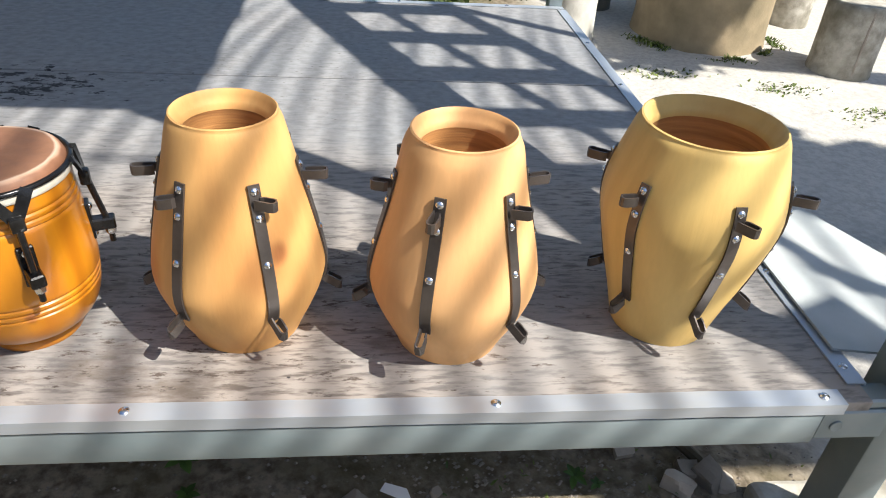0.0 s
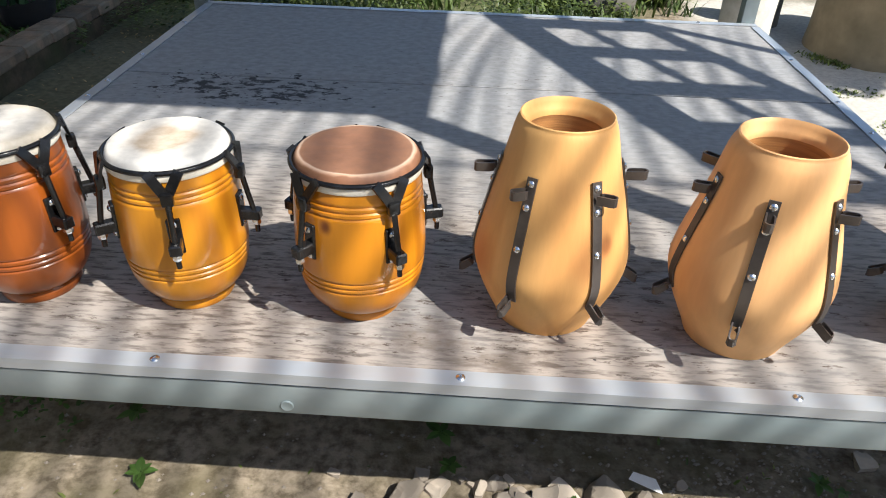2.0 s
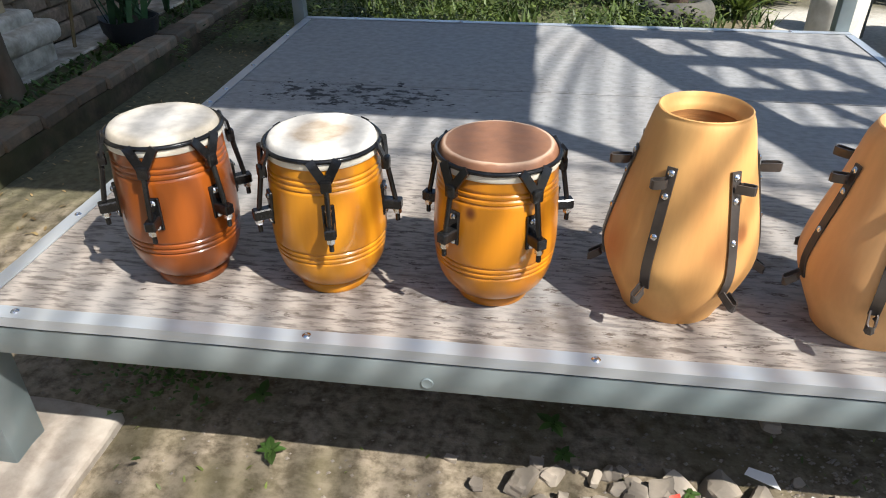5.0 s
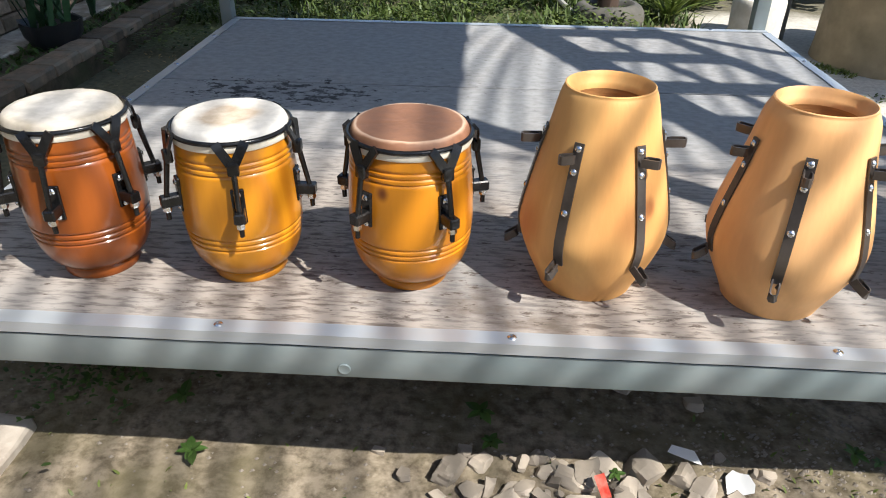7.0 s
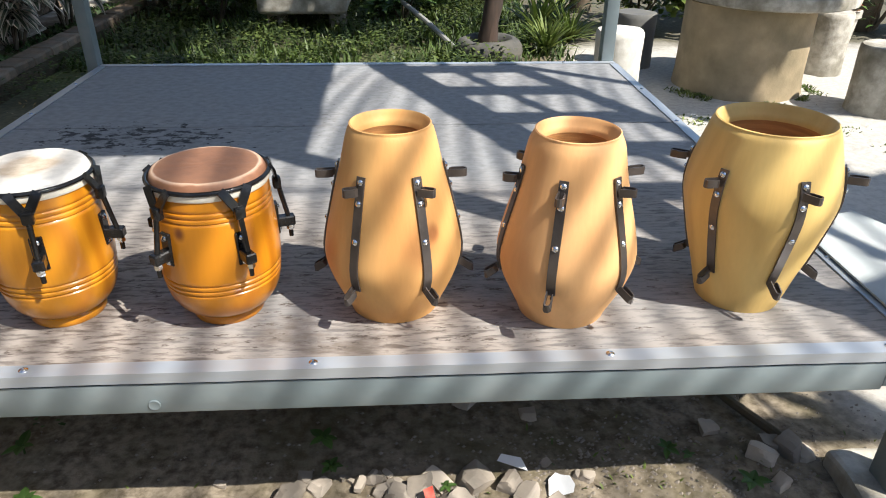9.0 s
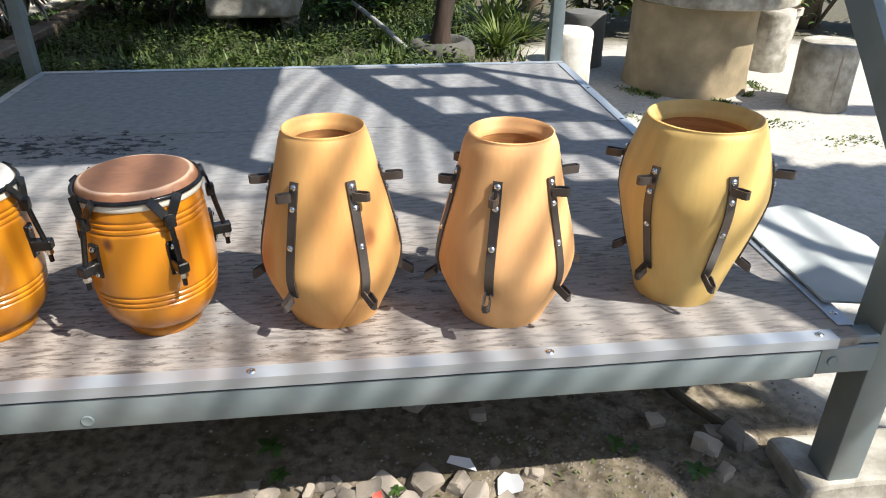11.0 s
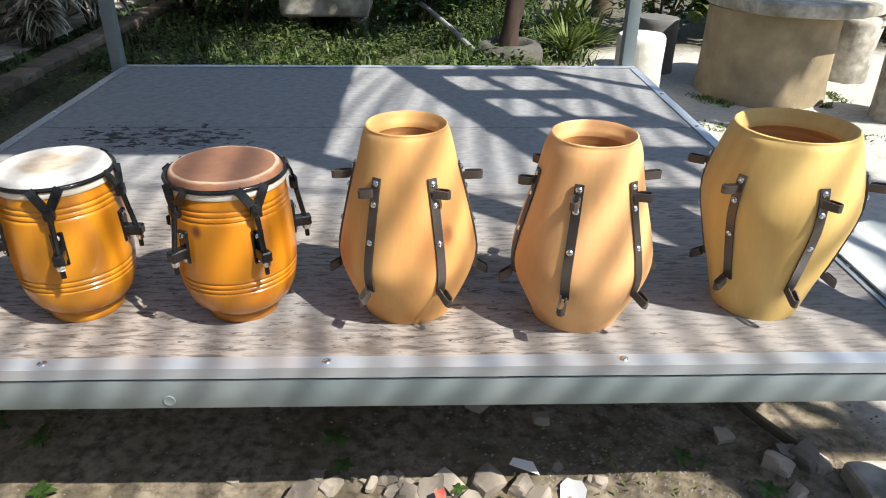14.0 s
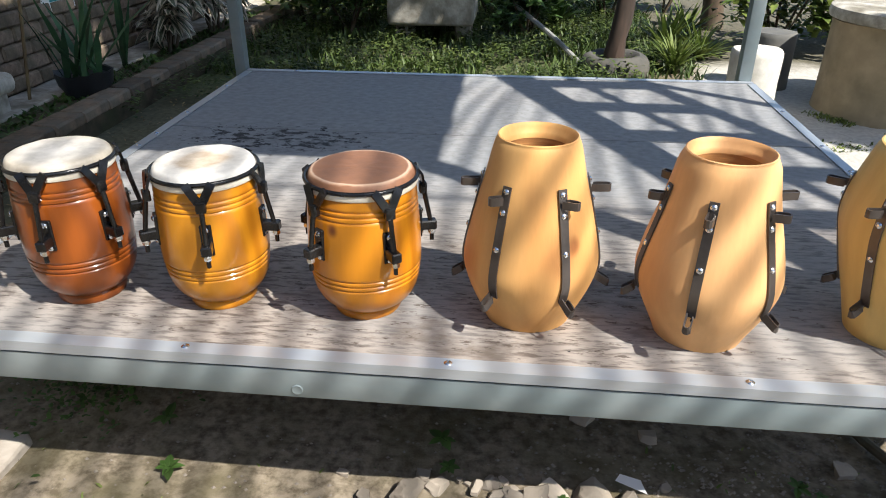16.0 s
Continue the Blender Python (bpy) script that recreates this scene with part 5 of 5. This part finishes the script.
for i, (x, y, r) in enumerate(heap):
    lab = "pale broken brick and stone rubble lying on dirt" if i % 3 else "rounded grey-brown rubble stone on the dirt"
    r *= 0.82
    stone((x + rng.gauss(0, 0.01), y + rng.gauss(0, 0.012)), (r * rng.uniform(0.8, 1.4), r * rng.uniform(0.7, 1.05), r * rng.uniform(0.55, 0.85)), 100 + i, lab, rng.uniform(0, 360))
for i in range(70):
    x, y, r = rng.gauss(1.07, 0.17), rng.uniform(-0.02, 0.215), rng.uniform(0.007, 0.021)
    stone((x, y), (r * rng.uniform(0.9, 1.4), r * rng.uniform(0.7, 1.0), r * rng.uniform(0.6, 0.9)), 300 + i, "small pale rubble fragment lying on dirt", rng.uniform(0, 360))
for i, (x, y, r) in enumerate(((1.33, 0.62, 0.055), (1.18, 0.42, 0.030), (1.32, 0.36, 0.022), (0.72, 0.46, 0.02), (0.95, 0.5, 0.02), (0.3, 0.55, 0.02), (1.72, 0.30, 0.03), (1.83, 0.24, 0.03), (1.62, 0.45, 0.02))):
    stone((x, y), (r, r * 0.85, r * 0.7), 200 + i, "grey stone lying in shade under the stage", rng.uniform(0, 360))

for i, (x, y, r) in enumerate(((1.80, 0.205, 0.034), (1.865, 0.215, 0.040), (1.90, 0.21, 0.026), (1.80, 0.125, 0.026))):
    stone((x, y), (r, r * 0.7, r * 0.8), 230 + i, "pale broken concrete chunk lying beside the stage post", rng.uniform(0, 360))


def scrap(name, pts, at, material, label, cat, turn=0, h=0.0):
    at = settle(*at)
    bm = bmesh.new()
    vs = [bm.verts.new((x, y, 0.012 * noise.noise((x * 40, y * 40, h)))) for x, y in pts]
    bm.faces.new(vs)
    bmesh.ops.subdivide_edges(bm, edges=bm.edges[:], cuts=2)
    bmesh.ops.solidify(bm, geom=bm.faces[:], thickness=0.0012)
    return thing(name, bm, material, label, cat, m=pose(at[0], at[1], ground_z(*at) + 0.012 + h, 8, -6, turn))


scrap("paper_scrap", [(-0.026, -0.022), (-0.004, -0.026), (0.022, -0.02), (0.028, -0.004), (0.022, 0.016), (0.006, 0.018), (-0.004, 0.026), (-0.02, 0.012)], (1.35, 0.145), M_PAPER, "crumpled white paper scrap lying on dirt", "paper")
scrap("paper_scrap", [(-0.03, -0.006), (0.034, -0.010), (0.015, 0.010), (-0.026, 0.010)], (1.26, 0.20), M_PAPER, "torn white paper strip behind the rubble", "paper", -25, 0.01)
scrap("candy_wrapper", [(-0.009, -0.022), (0.009, -0.022), (0.01, 0.022), (-0.008, 0.023)], (1.085, 0.10), M_RED, "red and white candy wrapper among the rubble", "wrapper", 12, 0.025)
bm = lathe(bmesh.new(), [(0, 0), (0.035, 0), (0.038, 0.05), (0.03, 0.075), (0.012, 0.09), (0, 0.09)], 20)
thing("plastic_cup", bm, M_BLUE, "blue plastic container lying under the stage", "container", m=pose(1.225, 0.58, 0.098, 0, 90, 30))
bm = tube(bmesh.new(), spline([(1.72, 0.45, 0.085), (1.755, 0.33, 0.080), (1.82, 0.19, 0.085)], 10), 0.011, 8)
thing("wooden_stick", bm, M_BARK, "grey wooden stick lying under the stage", "stick")


def weed(at, r, n, seed, material=M_LEAF):
    at = settle(*at)
    rng = random.Random(seed)
    ob = base("weed", pose(at[0], at[1], ground_z(*at)), "small bright green broad-leaved weed on dirt", "weed", "weeds in front of the stage")
    part("stem", tube(bmesh.new(), [(0, 0, -0.01), (0.003, 0, r * 0.6)], 0.002, 5), M_LEAF, ob)
    verts, faces = [], []
    for i in range(n):
        a, el = 6.283 * i / n + rng.uniform(-0.3, 0.3), rng.uniform(0.1, 0.6)
        ln = r * rng.uniform(0.7, 1.1)
        k0 = len(verts)
        for k in range(5):
            q = k / 4
            w = ln * 0.5 * math.sin(math.pi * (0.12 + 0.88 * q)) if k < 4 else 0.001
            c = Vector((math.cos(a) * ln * q * math.cos(el), math.sin(a) * ln * q * math.cos(el), r * 0.5 + ln * (q * math.sin(el) - 0.3 * q * q)))
            s = Vector((-math.sin(a), math.cos(a), 0)) * w / 2
            verts += [tuple(c + s), tuple(c + Vector((0, 0, -w * 0.12))), tuple(c - s)]
        faces += [f for k in range(4) for f in ((k0 + 3 * k, k0 + 3 * k + 1, k0 + 3 * k + 4, k0 + 3 * k + 3), (k0 + 3 * k + 1, k0 + 3 * k + 2, k0 + 3 * k + 5, k0 + 3 * k + 4))]
    me = bpy.data.meshes.new("leaves")
    me.from_pydata(verts, [], faces)
    me.materials.append(material)
    f = new("leaves", me)
    f.parent = ob


M_WEED = leafy("fresh_weed_leaf", (0.08, 0.145, 0.035), (0.045, 0.095, 0.02))
for i, (x, y, r, n) in enumerate(((0.29, 0.155, 0.036, 7), (0.22, 0.30, 0.04, 5), (1.735, 0.12, 0.036, 6), (0.88, 0.225, 0.03, 6), (0.60, 0.06, 0.02, 5), (0.67, 0.04, 0.02, 5), (1.60, 0.23, 0.03, 6),
                                  (1.64, 0.21, 0.02, 5), (1.12, 0.155, 0.02, 5), (0.86, 0.30, 0.04, 5))):
    weed((x, y), r, n, 70 + i, M_WEED)
bl = []
rng = random.Random(81)
for _ in range(1100):
    x, y = rng.gauss(0.03, 0.10), rng.gauss(0.42, 0.10)
    a, k = rng.uniform(0, 6.28), rng.uniform(0.008, 0.018)
    bl.append(((x, y, ground_z(x, y) + rng.uniform(0.0, 0.05)), (math.cos(a) * k, math.sin(a) * k, k * 0.3), k * 0.6, 0.1))
tagged(new("creeping_weeds", blade_mesh("creeping_weeds", bl, M_LEAF)), "creeping green weeds in shade under the stage", "weeds", kind="stuff")
verts, faces = [], []
for _ in range(2600):
    x, y = rng.uniform(-0.4, 2.1), rng.uniform(-0.3, 0.9)
    if rng.random() < 0.35:
        x, y = rng.gauss(1.55, 0.22), rng.gauss(0.12, 0.12)
    r = rng.uniform(0.0015, 0.006)
    z = ground_z(x, y)
    k0 = len(verts)
    verts += [(x + r, y, z), (x, y + r * 0.8, z), (x - r, y, z), (x, y - r * 0.8, z), (x + r * 0.2, y, z + r * 0.9), (x, y, z - r)]
    faces += [(k0, k0 + 1, k0 + 4), (k0 + 1, k0 + 2, k0 + 4), (k0 + 2, k0 + 3, k0 + 4), (k0 + 3, k0, k0 + 4)]
gm = bpy.data.meshes.new("gravel")
gm.from_pydata(verts, [], faces)
gm.materials.append(M_STONE)
tagged(new("gravel", gm), "small crumbs of stone scattered over the dirt", "gravel", kind="stuff")

# weeds round the table foot and on the bright yard
bl = []
for _ in range(1500):
    a = rng.uniform(3.3, 6.2)
    r = 0.36 + abs(rng.gauss(0, 0.035))
    x, y = 2.90 + r * math.cos(a), 2.93 + r * math.sin(a)
    if noise.noise((x * 6, y * 6, 2)) < -0.1:
        continue
    k = rng.uniform(0.008, 0.02)
    t = rng.uniform(0, 6.28)
    bl.append(((x, y, ground_z(x, y) - 0.003), (math.cos(t) * k, math.sin(t) * k, rng.uniform(0.3, 1.2) * k), k * 0.5, 0.1))
for _ in range(500):
    x, y = rng.choice(((2.6, 1.9), (3.0, 2.15), (2.5, 2.3), (3.3, 1.9)))
    x, y = x + rng.gauss(0, 0.09), y + rng.gauss(0, 0.04)
    k = rng.uniform(0.008, 0.022)
    t = rng.uniform(0, 6.28)
    bl.append(((x, y, ground_z(x, y) - 0.002), (math.cos(t) * k, math.sin(t) * k, k * 0.6), k * 0.5, 0.1))
tagged(new("yard_weeds", blade_mesh("yard_weeds", bl, M_YLEAF)), "small yellow-green weeds round the table foot", "weeds", kind="stuff")
bl = []
for _ in range(260):
    x, y = rng.gauss(1.5, 0.25), rng.gauss(0.08, 0.10)
    if rng.random() < 0.4:
        x, y = rng.uniform(-0.05, 1.0), rng.uniform(-0.1, 0.2)
        if noise.noise((x * 9, y * 9, 4)) < 0.15:
            continue
    k = rng.uniform(0.006, 0.016)
    t = rng.uniform(0, 6.28)
    bl.append(((x, y, ground_z(x, y) - 0.002), (math.cos(t) * k, math.sin(t) * k, k * 0.8), k * 0.4, 0.1))
tagged(new("sprouts", blade_mesh("sprouts", bl, M_YLEAF)), "tiny green sprouts on the dirt before the stage", "weeds", kind="stuff")

# ---- bricks of the curb and the wall ----
rng = random.Random(91)


def brick_mesh(size, seed):
    bm = bmesh.new()
    box(bm, [-s / 2 for s in size], [s / 2 for s in size], 0.010)
    for v in bm.verts:
        v.co += Vector((noise.noise(v.co * 20 + Vector((seed, 0, 0))), noise.noise(v.co * 20 + Vector((0, seed, 0))), noise.noise(v.co * 20 + Vector((0, 0, seed))))) * 0.004
    return bm


caps = [link("brick", brick_mesh((0.132, 0.2145, 0.055), k), M_CURB) for k in range(4)]
for i in range(24):
    b = new("brick", rng.choice(caps))
    b.parent = curb
    b.matrix_basis = pose(-1.012 + rng.uniform(-0.004, 0.004), 0.2 + i * 0.215, 0.178 + rng.uniform(-0.004, 0.004), rng.uniform(-1.5, 1.5), rng.uniform(-1.5, 1.5), rng.uniform(-1.5, 1.5))
rows = [link("brick", brick_mesh((0.05, 0.2185, 0.0715), 10 + k), M_BRICK) for k in range(5)]
for j in range(10):
    for i in range(19):
        b = new("brick", rng.choice(rows))
        b.parent = wall_west
        b.matrix_basis = pose(-1.502 + rng.uniform(-0.008, 0.006), 1.1 + i * 0.222 + 0.11 * (j % 2), 0.23 + j * 0.076, rng.uniform(-1, 1), rng.uniform(-3, 3), rng.uniform(-1.5, 1.5))
